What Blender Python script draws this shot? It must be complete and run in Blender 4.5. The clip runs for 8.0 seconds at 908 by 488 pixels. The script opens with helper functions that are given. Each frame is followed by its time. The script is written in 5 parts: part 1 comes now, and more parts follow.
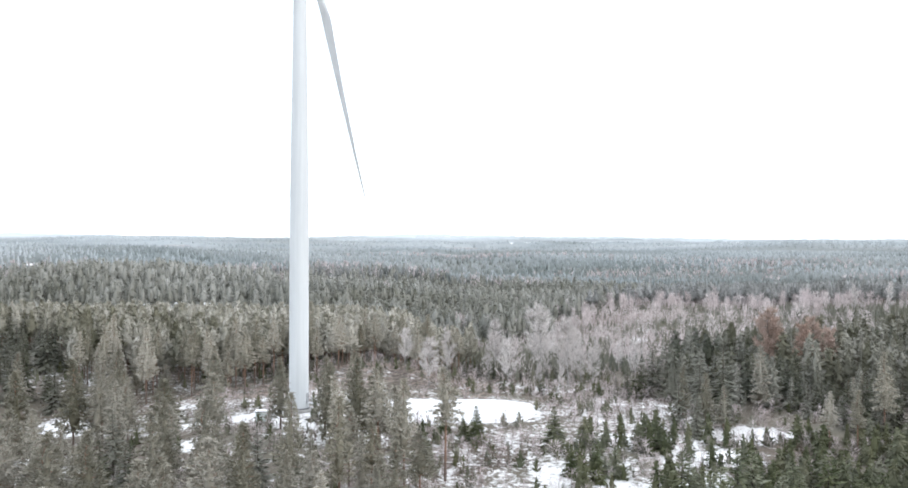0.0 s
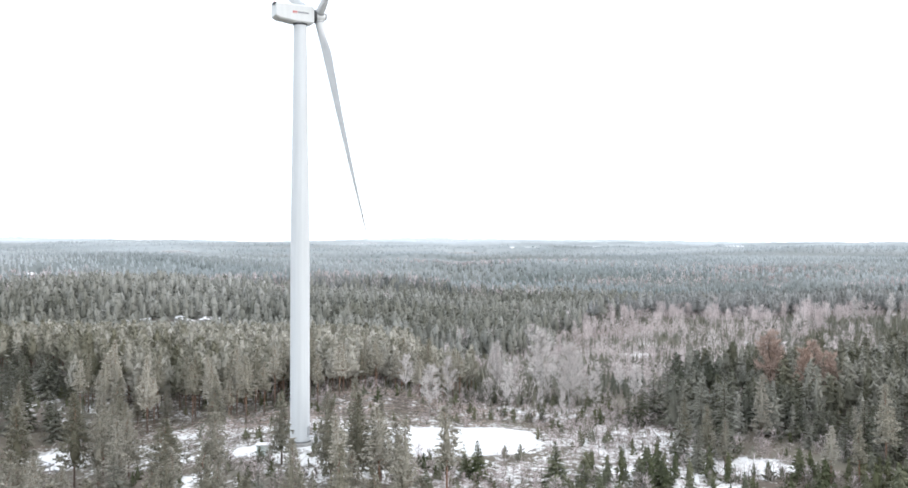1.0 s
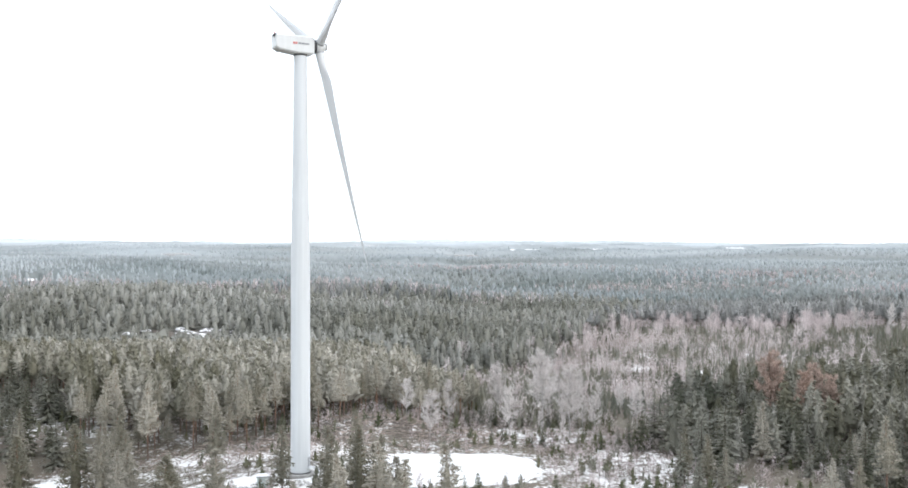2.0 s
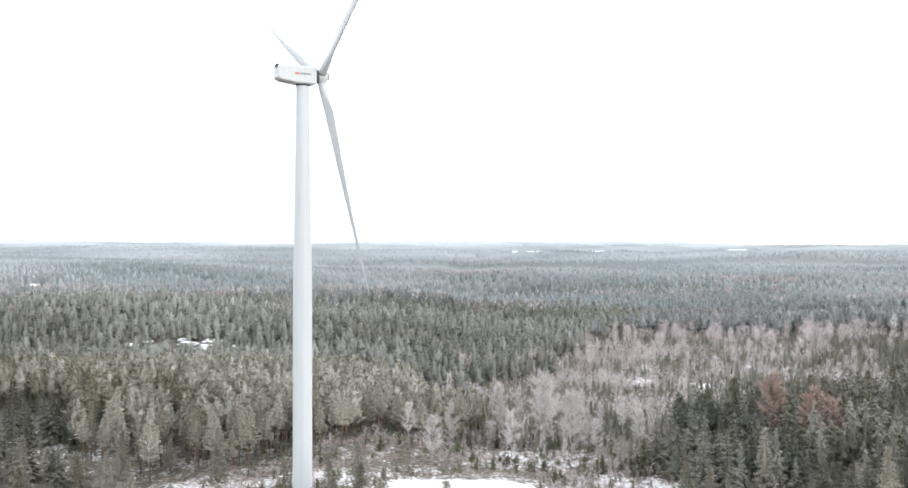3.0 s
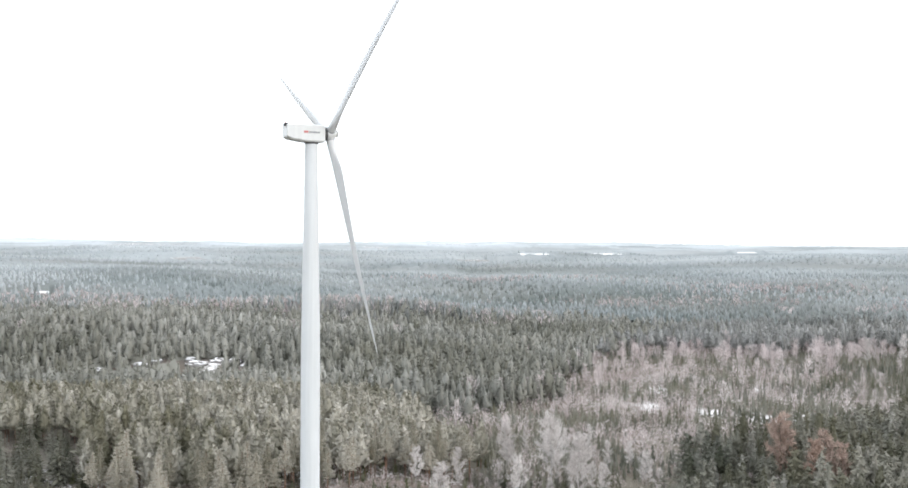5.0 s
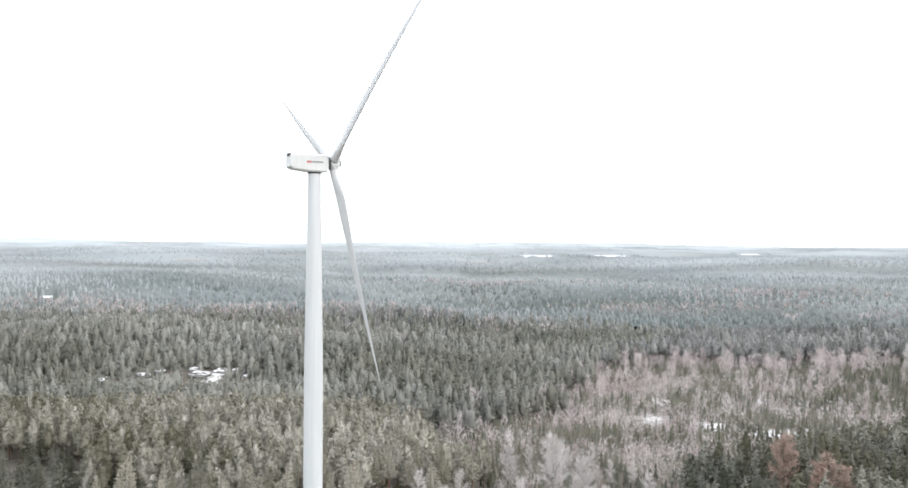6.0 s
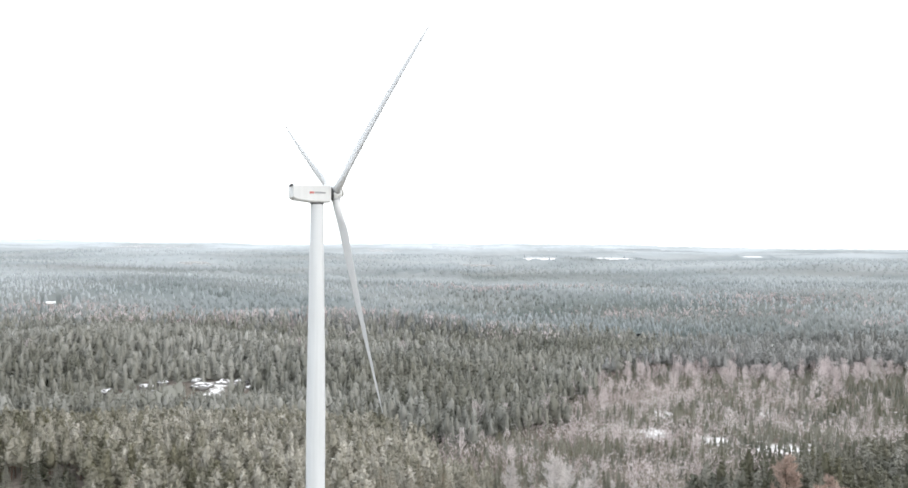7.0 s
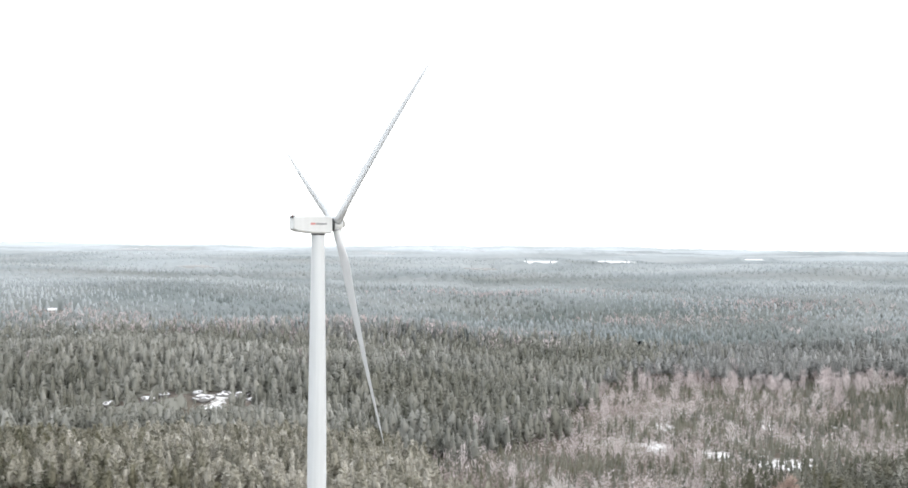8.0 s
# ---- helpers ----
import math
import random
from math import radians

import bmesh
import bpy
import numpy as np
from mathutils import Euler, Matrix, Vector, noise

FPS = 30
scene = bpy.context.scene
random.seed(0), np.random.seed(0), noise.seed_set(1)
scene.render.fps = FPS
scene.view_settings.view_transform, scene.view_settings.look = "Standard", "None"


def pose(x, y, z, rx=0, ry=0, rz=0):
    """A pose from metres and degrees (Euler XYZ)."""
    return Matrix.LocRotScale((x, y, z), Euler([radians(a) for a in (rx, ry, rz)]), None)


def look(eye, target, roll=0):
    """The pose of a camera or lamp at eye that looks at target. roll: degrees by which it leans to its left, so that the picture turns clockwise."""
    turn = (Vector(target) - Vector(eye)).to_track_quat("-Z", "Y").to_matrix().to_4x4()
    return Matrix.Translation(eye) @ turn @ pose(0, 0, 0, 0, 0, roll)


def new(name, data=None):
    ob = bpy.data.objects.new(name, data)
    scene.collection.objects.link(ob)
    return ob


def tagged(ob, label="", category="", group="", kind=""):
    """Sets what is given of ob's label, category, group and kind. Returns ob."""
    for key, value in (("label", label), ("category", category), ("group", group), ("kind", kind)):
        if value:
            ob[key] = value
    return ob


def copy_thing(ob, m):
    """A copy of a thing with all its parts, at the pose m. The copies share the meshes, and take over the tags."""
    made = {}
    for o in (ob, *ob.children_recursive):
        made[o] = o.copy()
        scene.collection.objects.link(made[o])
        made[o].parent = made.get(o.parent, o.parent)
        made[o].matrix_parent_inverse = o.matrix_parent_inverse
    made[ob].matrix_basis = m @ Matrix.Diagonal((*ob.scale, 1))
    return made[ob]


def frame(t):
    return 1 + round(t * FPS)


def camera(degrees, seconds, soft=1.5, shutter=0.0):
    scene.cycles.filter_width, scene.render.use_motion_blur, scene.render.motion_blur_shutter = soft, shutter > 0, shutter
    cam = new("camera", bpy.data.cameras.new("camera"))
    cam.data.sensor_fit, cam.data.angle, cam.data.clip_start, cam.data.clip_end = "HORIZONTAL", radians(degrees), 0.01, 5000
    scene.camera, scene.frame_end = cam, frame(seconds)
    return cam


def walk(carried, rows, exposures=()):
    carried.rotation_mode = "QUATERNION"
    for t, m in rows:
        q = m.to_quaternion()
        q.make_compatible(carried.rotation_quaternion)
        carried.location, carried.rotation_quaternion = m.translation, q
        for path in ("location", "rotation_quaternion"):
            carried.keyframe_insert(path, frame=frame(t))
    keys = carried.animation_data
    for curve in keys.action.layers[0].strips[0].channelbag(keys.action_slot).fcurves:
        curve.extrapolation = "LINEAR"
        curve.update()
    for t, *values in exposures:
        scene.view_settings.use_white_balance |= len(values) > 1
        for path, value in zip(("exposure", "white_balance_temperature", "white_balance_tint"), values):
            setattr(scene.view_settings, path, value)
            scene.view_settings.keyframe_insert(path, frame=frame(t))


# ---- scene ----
# The camera rises straight up, some 200 m from the turbine.
cam = camera(52.3, 8.0, soft=1.65)
PATH = [
    (0.0, 0.0, -0.8, 36.64, 90.10, -0.12, 0.02),
    (0.5, 0.0, -0.8, 40.07, 90.15, -0.06, 0.07),
    (1.0, 0.0, -0.8, 43.50, 90.22, 0.0, 0.07),
    (1.5, 0.0, -0.8, 46.92, 90.22, 0.03, 0.08),
    (3.0, 0.0, -0.8, 57.17, 90.185, 0.01, 0.22),
    (3.5, 0.0, -0.8, 60.58, 90.16, -0.04, 0.38),
    (4.0, 0.0, -0.8, 63.99, 90.13, -0.10, 0.51),
    (4.5, 0.0, -0.8, 67.39, 90.07, -0.17, 0.62),
    (6.0, 0.0, -0.8, 77.59, 89.98, -0.30, 0.92),
    (6.5, 0.0, -0.8, 80.98, 89.975, -0.33, 1.01),
    (7.0, 0.0, -0.8, 84.37, 89.99, -0.34, 1.08),
    (7.5, 0.0, -0.8, 87.75, 90.01, -0.35, 1.13),
    (8.0, 0.0, -0.8, 91.10, 90.04, -0.33, 1.16),
]
walk(cam, [(t, pose(*m)) for t, *m in PATH], [(0.0, 0.0, 6370, 10), (3.0, 0.0, 6520, 10), (8.0, 0.0, 6680, 10)])

# ---- light: a bright overcast winter sky, a faint veiled sun from the right ----
SUN_AZ, SUN_EL = 120.0, 24.0  # degrees clockwise from +y, degrees up
world = bpy.data.worlds.new("overcast_sky")
scene.world = world
world.use_nodes = True
wn, wl = world.node_tree.nodes, world.node_tree.links
wn.clear()
sky = wn.new("ShaderNodeTexSky")
sky.sky_type, sky.sun_disc = "NISHITA", False
sky.sun_elevation, sky.sun_rotation = radians(SUN_EL), radians(SUN_AZ)
veil = wn.new("ShaderNodeBackground")
veil.inputs["Color"].default_value = (0.94, 0.985, 1.05, 1)
veil.inputs["Strength"].default_value = 1.6
clear = wn.new("ShaderNodeBackground")
clear.inputs["Strength"].default_value = 0.05
both = wn.new("ShaderNodeAddShader")
wout = wn.new("ShaderNodeOutputWorld")
wl.new(sky.outputs["Color"], clear.inputs["Color"])
wl.new(veil.outputs[0], both.inputs[0])
wl.new(clear.outputs[0], both.inputs[1])
wl.new(both.outputs[0], wout.inputs["Surface"])

sun_data = bpy.data.lights.new("sun", "SUN")
sun_data.energy, sun_data.angle, sun_data.color = 0.6, radians(20), (1.0, 0.97, 0.92)
sun = new("sun", sun_data)
sun_way = Vector((math.sin(radians(SUN_AZ)) * math.cos(radians(SUN_EL)), math.cos(radians(SUN_AZ)) * math.cos(radians(SUN_EL)), math.sin(radians(SUN_EL))))
sun.matrix_world = look(sun_way * 300, (0, 0, 0))


# ---- materials ----
def material(name):
    m = bpy.data.materials.new(name)
    m.use_nodes = True
    nt = m.node_tree
    nt.nodes.clear()
    out = nt.nodes.new("ShaderNodeOutputMaterial")
    bsdf = nt.nodes.new("ShaderNodeBsdfPrincipled")
    nt.links.new(bsdf.outputs[0], out.inputs[0])
    return m, nt, bsdf


def node(nt, kind, **values):
    n = nt.nodes.new(kind)
    for key, v in values.items():
        n.inputs[key].default_value = v
    return n


def noise_tex(nt, scale, detail=4.0, rough=0.55, object_space=False):
    n = node(nt, "ShaderNodeTexNoise", Scale=scale, Detail=detail, Roughness=rough)
    if object_space:
        c = nt.nodes.new("ShaderNodeTexCoord")
        nt.links.new(c.outputs["Object"], n.inputs["Vector"])
    else:
        g = nt.nodes.new("ShaderNodeNewGeometry")
        nt.links.new(g.outputs["Position"], n.inputs["Vector"])
    return n


def mixed(nt, fac, a, b):
    """A colour between a and b (colours or sockets) by the socket or number fac."""
    n = nt.nodes.new("ShaderNodeMix")
    n.data_type = "RGBA"
    for k, v in ((0, fac), (6, a), (7, b)):
        if isinstance(v, (tuple, list)):
            n.inputs[k].default_value = (*v, 1)
        elif isinstance(v, (int, float)):
            n.inputs[k].default_value = v
        else:
            nt.links.new(v, n.inputs[k])
    return n.outputs[2]


def ranged(nt, socket, lo, hi, to_lo=0.0, to_hi=1.0):
    n = nt.nodes.new("ShaderNodeMapRange")
    nt.links.new(socket, n.inputs[0])
    for k, v in ((1, lo), (2, hi), (3, to_lo), (4, to_hi)):
        n.inputs[k].default_value = v
    return n.outputs[0]


def maths(nt, op, a, b):
    n = nt.nodes.new("ShaderNodeMath")
    n.operation = op
    for k, v in ((0, a), (1, b)):
        if isinstance(v, (int, float)):
            n.inputs[k].default_value = v
        else:
            nt.links.new(v, n.inputs[k])
    return n.outputs[0]


def bumped(nt, bsdf, socket, strength, distance):
    b = node(nt, "ShaderNodeBump", Strength=strength, Distance=distance)
    nt.links.new(socket, b.inputs["Height"])
    nt.links.new(b.outputs[0], bsdf.inputs["Normal"])


def foliage(name, dark, mid, frost, amount):
    """Needles or twigs of one tree: frost lies unevenly on the tufts, and each tree has its own share of it."""
    m, nt, bsdf = material(name)
    g = nt.nodes.new("ShaderNodeNewGeometry")
    o = nt.nodes.new("ShaderNodeObjectInfo")
    tone = mixed(nt, ranged(nt, noise_tex(nt, 0.35, 2).outputs[0], 0.35, 0.65), dark, mid)
    share = maths(nt, "ADD", ranged(nt, g.outputs["Random Per Island"], 0, 1, -0.03, 0.03), ranged(nt, o.outputs["Random"], 0, 1, -0.21, 0.21))
    # paler outer tufts, darker inner ones: rime plus crown shade put into the colour
    rime_shade = nt.nodes.new("ShaderNodeAttribute")
    rime_shade.attribute_name = "rime_shade"
    share = maths(nt, "ADD", share, maths(nt, "MULTIPLY", maths(nt, "SUBTRACT", rime_shade.outputs["Fac"], 0.5), 0.19))
    fac = maths(nt, "ADD", share, amount)
    fac = ranged(nt, fac, 0, 1)
    nt.links.new(mixed(nt, fac, tone, frost), bsdf.inputs["Base Color"])
    bsdf.inputs["Roughness"].default_value = 0.8
    bsdf.inputs["Specular IOR Level"].default_value = 0.15
    return m


def forest(name, dark, mid, frost, patch=0.006):
    """Foliage of a whole stand; the attribute 'tint' holds each tree's share of frost, in far stands painted haze too.
    """
    m, nt, bsdf = material(name)
    a = nt.nodes.new("ShaderNodeAttribute")
    a.attribute_name = "tint"
    g = nt.nodes.new("ShaderNodeNewGeometry")
    tone = mixed(nt, ranged(nt, noise_tex(nt, patch, 3).outputs[0], 0.38, 0.62), dark, mid)
    share = maths(nt, "ADD", a.outputs["Fac"], ranged(nt, g.outputs["Random Per Island"], 0, 1, -0.035, 0.035))
    colour = mixed(nt, ranged(nt, share, 0.0, 1.0), tone, frost)
    nt.links.new(colour, bsdf.inputs["Base Color"])
    bsdf.inputs["Roughness"].default_value = 0.85
    bsdf.inputs["Specular IOR Level"].default_value = 0.1
    return m


def bark(name, low, high, change):
    m, nt, bsdf = material(name)
    c = nt.nodes.new("ShaderNodeTexCoord")
    s = nt.nodes.new("ShaderNodeSeparateXYZ")
    nt.links.new(c.outputs["Object"], s.inputs[0])
    base = mixed(nt, ranged(nt, s.outputs[2], change - 2, change + 2), low, high)
    spots = noise_tex(nt, 2.5, 5, 0.7, object_space=True)
    nt.links.new(mixed(nt, ranged(nt, spots.outputs[0], 0.45, 0.7), base, tuple(v * 0.5 for v in low)), bsdf.inputs["Base Color"])
    bumped(nt, bsdf, spots.outputs[0], 0.5, 0.03)
    bsdf.inputs["Roughness"].default_value = 0.9
    return m


def plain(name, colour, rough=0.6, metal=0.0, grain=0.12, scale=3.0):
    m, nt, bsdf = material(name)
    n = noise_tex(nt, scale, 5)
    low = tuple(v * (1 - grain) for v in colour)
    nt.links.new(mixed(nt, ranged(nt, n.outputs[0], 0.35, 0.65), low, colour), bsdf.inputs["Base Color"])
    bumped(nt, bsdf, n.outputs[0], 0.15, 0.01)
    bsdf.inputs["Roughness"].default_value, bsdf.inputs["Metallic"].default_value = rough, metal
    return m


def painted_steel(name, colour):
    """White gelcoat or coated steel with faint vertical weather streaks."""
    m, nt, bsdf = material(name)
    c = nt.nodes.new("ShaderNodeTexCoord")
    mp = node(nt, "ShaderNodeMapping", Scale=(1.6, 1.6, 0.06))
    nt.links.new(c.outputs["Object"], mp.inputs[0])
    n = node(nt, "ShaderNodeTexNoise", Scale=1.0, Detail=5.0)
    nt.links.new(mp.outputs[0], n.inputs["Vector"])
    big = noise_tex(nt, 0.12, 3)
    a = mixed(nt, ranged(nt, n.outputs[0], 0.4, 0.75), colour, tuple(v * 0.9 for v in colour))
    nt.links.new(mixed(nt, ranged(nt, big.outputs[0], 0.4, 0.7, 0, 0.5), a, tuple(v * 0.94 for v in colour)), bsdf.inputs["Base Color"])
    bsdf.inputs["Roughness"].default_value = 0.42
    return m


def a_pos(nt):
    return nt.nodes.new("ShaderNodeNewGeometry").outputs["Position"]


def ground_material():
    """Heath, slash and moss with snow: the attribute 'snow' says how open the place lies."""
    m, nt, bsdf = material("snowy_heath")
    a = nt.nodes.new("ShaderNodeAttribute")
    a.attribute_name = "snow"
    fine, mid_n, big = noise_tex(nt, 0.9, 6, 0.65), noise_tex(nt, 0.22, 4), noise_tex(nt, 0.03, 3)
    litter = node(nt, "ShaderNodeTexNoise", Scale=3.2, Detail=4.0, Roughness=0.7)
    nt.links.new(a_pos(nt), litter.inputs["Vector"])
    earth = mixed(nt, ranged(nt, mid_n.outputs[0], 0.35, 0.65), (0.145, 0.112, 0.085), (0.24, 0.19, 0.15))
    earth = mixed(nt, ranged(nt, litter.outputs[0], 0.42, 0.62), earth, (0.075, 0.065, 0.05))
    moss = mixed(nt, ranged(nt, big.outputs[0], 0.4, 0.6), earth, (0.15, 0.135, 0.10))
    # far ground pales as well: distance haze put into its colour
    h = nt.nodes.new("ShaderNodeAttribute")
    h.attribute_name = "frost_haze"
    moss = mixed(nt, h.outputs["Fac"], moss, (0.45, 0.475, 0.49))
    cover = maths(nt, "ADD", maths(nt, "ADD", a.outputs["Fac"], maths(nt, "MULTIPLY", fine.outputs[0], 0.9)), maths(nt, "MULTIPLY", mid_n.outputs[0], 0.6))
    fac = ranged(nt, cover, 0.98, 1.12)
    nt.links.new(mixed(nt, fac, moss, (0.82, 0.81, 0.795)), bsdf.inputs["Base Color"])
    bumped(nt, bsdf, fine.outputs[0], 0.6, 0.3)
    bsdf.inputs["Roughness"].default_value = 0.9
    return m


def snow_material():
    m, nt, bsdf = material("trodden_snow")
    n, b = noise_tex(nt, 0.6, 5), noise_tex(nt, 0.1, 3)
    fac = maths(nt, "ADD", maths(nt, "MULTIPLY", n.outputs[0], 0.6), maths(nt, "MULTIPLY", b.outputs[0], 0.5))
    nt.links.new(mixed(nt, ranged(nt, fac, 0.60, 0.78), (0.85, 0.85, 0.855), (0.62, 0.60, 0.58)), bsdf.inputs["Base Color"])
    bumped(nt, bsdf, n.outputs[0], 0.5, 0.15)
    bsdf.inputs["Roughness"].default_value = 0.8
    return m


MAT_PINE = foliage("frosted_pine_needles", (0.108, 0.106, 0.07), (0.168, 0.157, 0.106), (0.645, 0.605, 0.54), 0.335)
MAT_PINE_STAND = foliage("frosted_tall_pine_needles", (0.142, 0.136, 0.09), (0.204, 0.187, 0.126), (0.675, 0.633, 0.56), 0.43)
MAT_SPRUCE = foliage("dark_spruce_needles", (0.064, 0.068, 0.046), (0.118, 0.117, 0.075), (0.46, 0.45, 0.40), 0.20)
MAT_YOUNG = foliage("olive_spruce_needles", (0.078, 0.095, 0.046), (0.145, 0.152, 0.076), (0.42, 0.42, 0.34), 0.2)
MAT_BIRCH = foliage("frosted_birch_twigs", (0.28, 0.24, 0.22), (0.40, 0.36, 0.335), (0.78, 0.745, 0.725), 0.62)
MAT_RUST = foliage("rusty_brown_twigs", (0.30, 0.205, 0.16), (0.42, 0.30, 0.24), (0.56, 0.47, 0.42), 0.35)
MAT_PINE_BARK = bark("pine_bark", (0.16, 0.115, 0.095), (0.32, 0.185, 0.125), 4.0)
MAT_SPRUCE_BARK = bark("spruce_bark", (0.10, 0.08, 0.07), (0.12, 0.10, 0.08), 4.0)
MAT_BIRCH_BARK = bark("birch_bark", (0.35, 0.33, 0.31), (0.50, 0.48, 0.46), 3.0)
MAT_GROUND = ground_material()
MAT_SNOW = snow_material()
MAT_TOWER = painted_steel("white_tower_coating", (0.68, 0.705, 0.715))
MAT_BLADE = painted_steel("white_blade_gelcoat", (0.68, 0.695, 0.70))
MAT_NACELLE = painted_steel("white_nacelle_shell", (0.74, 0.755, 0.75))
MAT_STEEL = plain("galvanised_steel", (0.42, 0.43, 0.44), 0.45, 0.7)
MAT_STAIRS = plain("snow_dusted_steel", (0.62, 0.63, 0.64), 0.6, 0.2)
MAT_DARK = plain("dark_rubber_seal", (0.07, 0.07, 0.075), 0.7)
MAT_CONCRETE = plain("weathered_concrete", (0.38, 0.37, 0.35), 0.9, 0.0, 0.25, 1.2)
MAT_MINT = plain("pale_green_sheet_metal", (0.52, 0.60, 0.57), 0.5)
MAT_RED = plain("red_lettering_paint", (0.60, 0.09, 0.08), 0.5)
MAT_GREY = plain("grey_lettering_paint", (0.22, 0.23, 0.25), 0.5)
MAT_STONE = plain("grey_granite", (0.24, 0.23, 0.22), 0.85, 0.0, 0.35, 1.5)


# ---- building helpers ----
def tri_mesh(name, verts, tris, mats, index=None, tint=None):
    """A mesh out of numpy vertices and triangles, with a material index a triangle and a 'tint' a vertex."""
    me = bpy.data.meshes.new(name)
    verts, tris = np.asarray(verts, np.float32), np.asarray(tris, np.int32)
    me.vertices.add(len(verts))
    me.vertices.foreach_set("co", verts.ravel())
    me.loops.add(3 * len(tris))
    me.loops.foreach_set("vertex_index", tris.ravel())
    me.polygons.add(len(tris))
    me.polygons.foreach_set("loop_start", np.arange(0, 3 * len(tris), 3, dtype=np.int32))
    for m in mats:
        me.materials.append(m)
    if index is not None:
        me.polygons.foreach_set("material_index", np.asarray(index, np.int32))
    if tint is not None:
        at = me.attributes.new("tint", "FLOAT", "POINT")
        at.data.foreach_set("value", np.asarray(tint, np.float32))
    me.update(calc_edges=True)
    return me


def part(name, bm, mat, parent, label="", smooth=False):
    me = bpy.data.meshes.new(name)
    bmesh.ops.recalc_face_normals(bm, faces=bm.faces)
    for f in bm.faces:
        f.smooth = smooth and len(f.verts) < 5
    bm.to_mesh(me)
    bm.free()
    me.materials.append(mat)
    ob = new(name, me)
    ob.parent = parent
    if label:
        tagged(ob, label)
    return ob


def box(bm, sx, sy, sz, m, bevel=0.0):
    made = bmesh.ops.create_cube(bm, size=1.0, matrix=m @ Matrix.Diagonal((sx, sy, sz, 1)))
    if bevel:
        edges = list({e for v in made["verts"] for e in v.link_edges})
        bmesh.ops.bevel(bm, geom=edges, offset=bevel, segments=2, affect="EDGES")


def rod(bm, a, b, r0, r1=None, seg=8):
    a, b = Vector(a), Vector(b)
    q = (b - a).to_track_quat("Z", "Y").to_matrix().to_4x4()
    bmesh.ops.create_cone(bm, cap_ends=True, segments=seg, radius1=r0, radius2=r0 if r1 is None else r1,
                          depth=(b - a).length, matrix=Matrix.Translation((a + b) / 2) @ q)


def lathe(bm, profile, seg=48, m=Matrix()):
    """Rings of (radius, height) joined to a turned body."""
    rings = [[bm.verts.new(m @ Vector((r * math.cos(2 * math.pi * k / seg), r * math.sin(2 * math.pi * k / seg), z))) for k in range(seg)] for r, z in profile]
    for a, b in zip(rings, rings[1:]):
        for k in range(seg):
            bm.faces.new((a[k], a[(k + 1) % seg], b[(k + 1) % seg], b[k]))
    for ring in (rings[0][::-1], rings[-1]):
        bm.faces.new([bm.verts.new(v.co) for v in ring])


def sig(v):
    return 1 / (1 + np.exp(-np.clip(v, -30, 30)))


def hump(x, y, cx, cy, sx, sy):
    return np.exp(-((x - cx) / sx) ** 2 - ((y - cy) / sy) ** 2)


def patchy(x, y, size, seed=0.0):
    """Smooth waves from 0 to 1 over the plan."""
    a = np.sin(x / size + 1.3 * np.sin(y / size * 0.7 + seed) + seed) + np.sin(y / size * 1.1 - 0.8 * np.sin(x / size * 0.9 - seed) + 2 * seed)
    return 0.5 + a / 4


# ---- the lie of the land ----
TOWER = (-34.6, 205.5)
# frozen lakes under snow: centre, half sizes, level
LAKES = [(196, 2640, 54, 130, 45.0), (404, 2660, 58, 120, 45.5), (905, 3000, 46, 36, 49.5)]
# open slopes that face the turbine, with thin snow: centre, half sizes
SLOPES = [(-104, 1870, 26, 70), (-60, 1800, 30, 22), (-438, 1590, 42, 26), (-250, 1660, 16, 20), (-1060, 3350, 170, 70), (-800, 3000, 120, 50), (-1350, 3900, 260, 90), (-330, 3300, 150, 70),
          (-60, 3700, 180, 80), (330, 3500, 160, 60), (700, 3900, 200, 70), (20, 2350, 60, 40), (-680, 2250, 70, 40)]


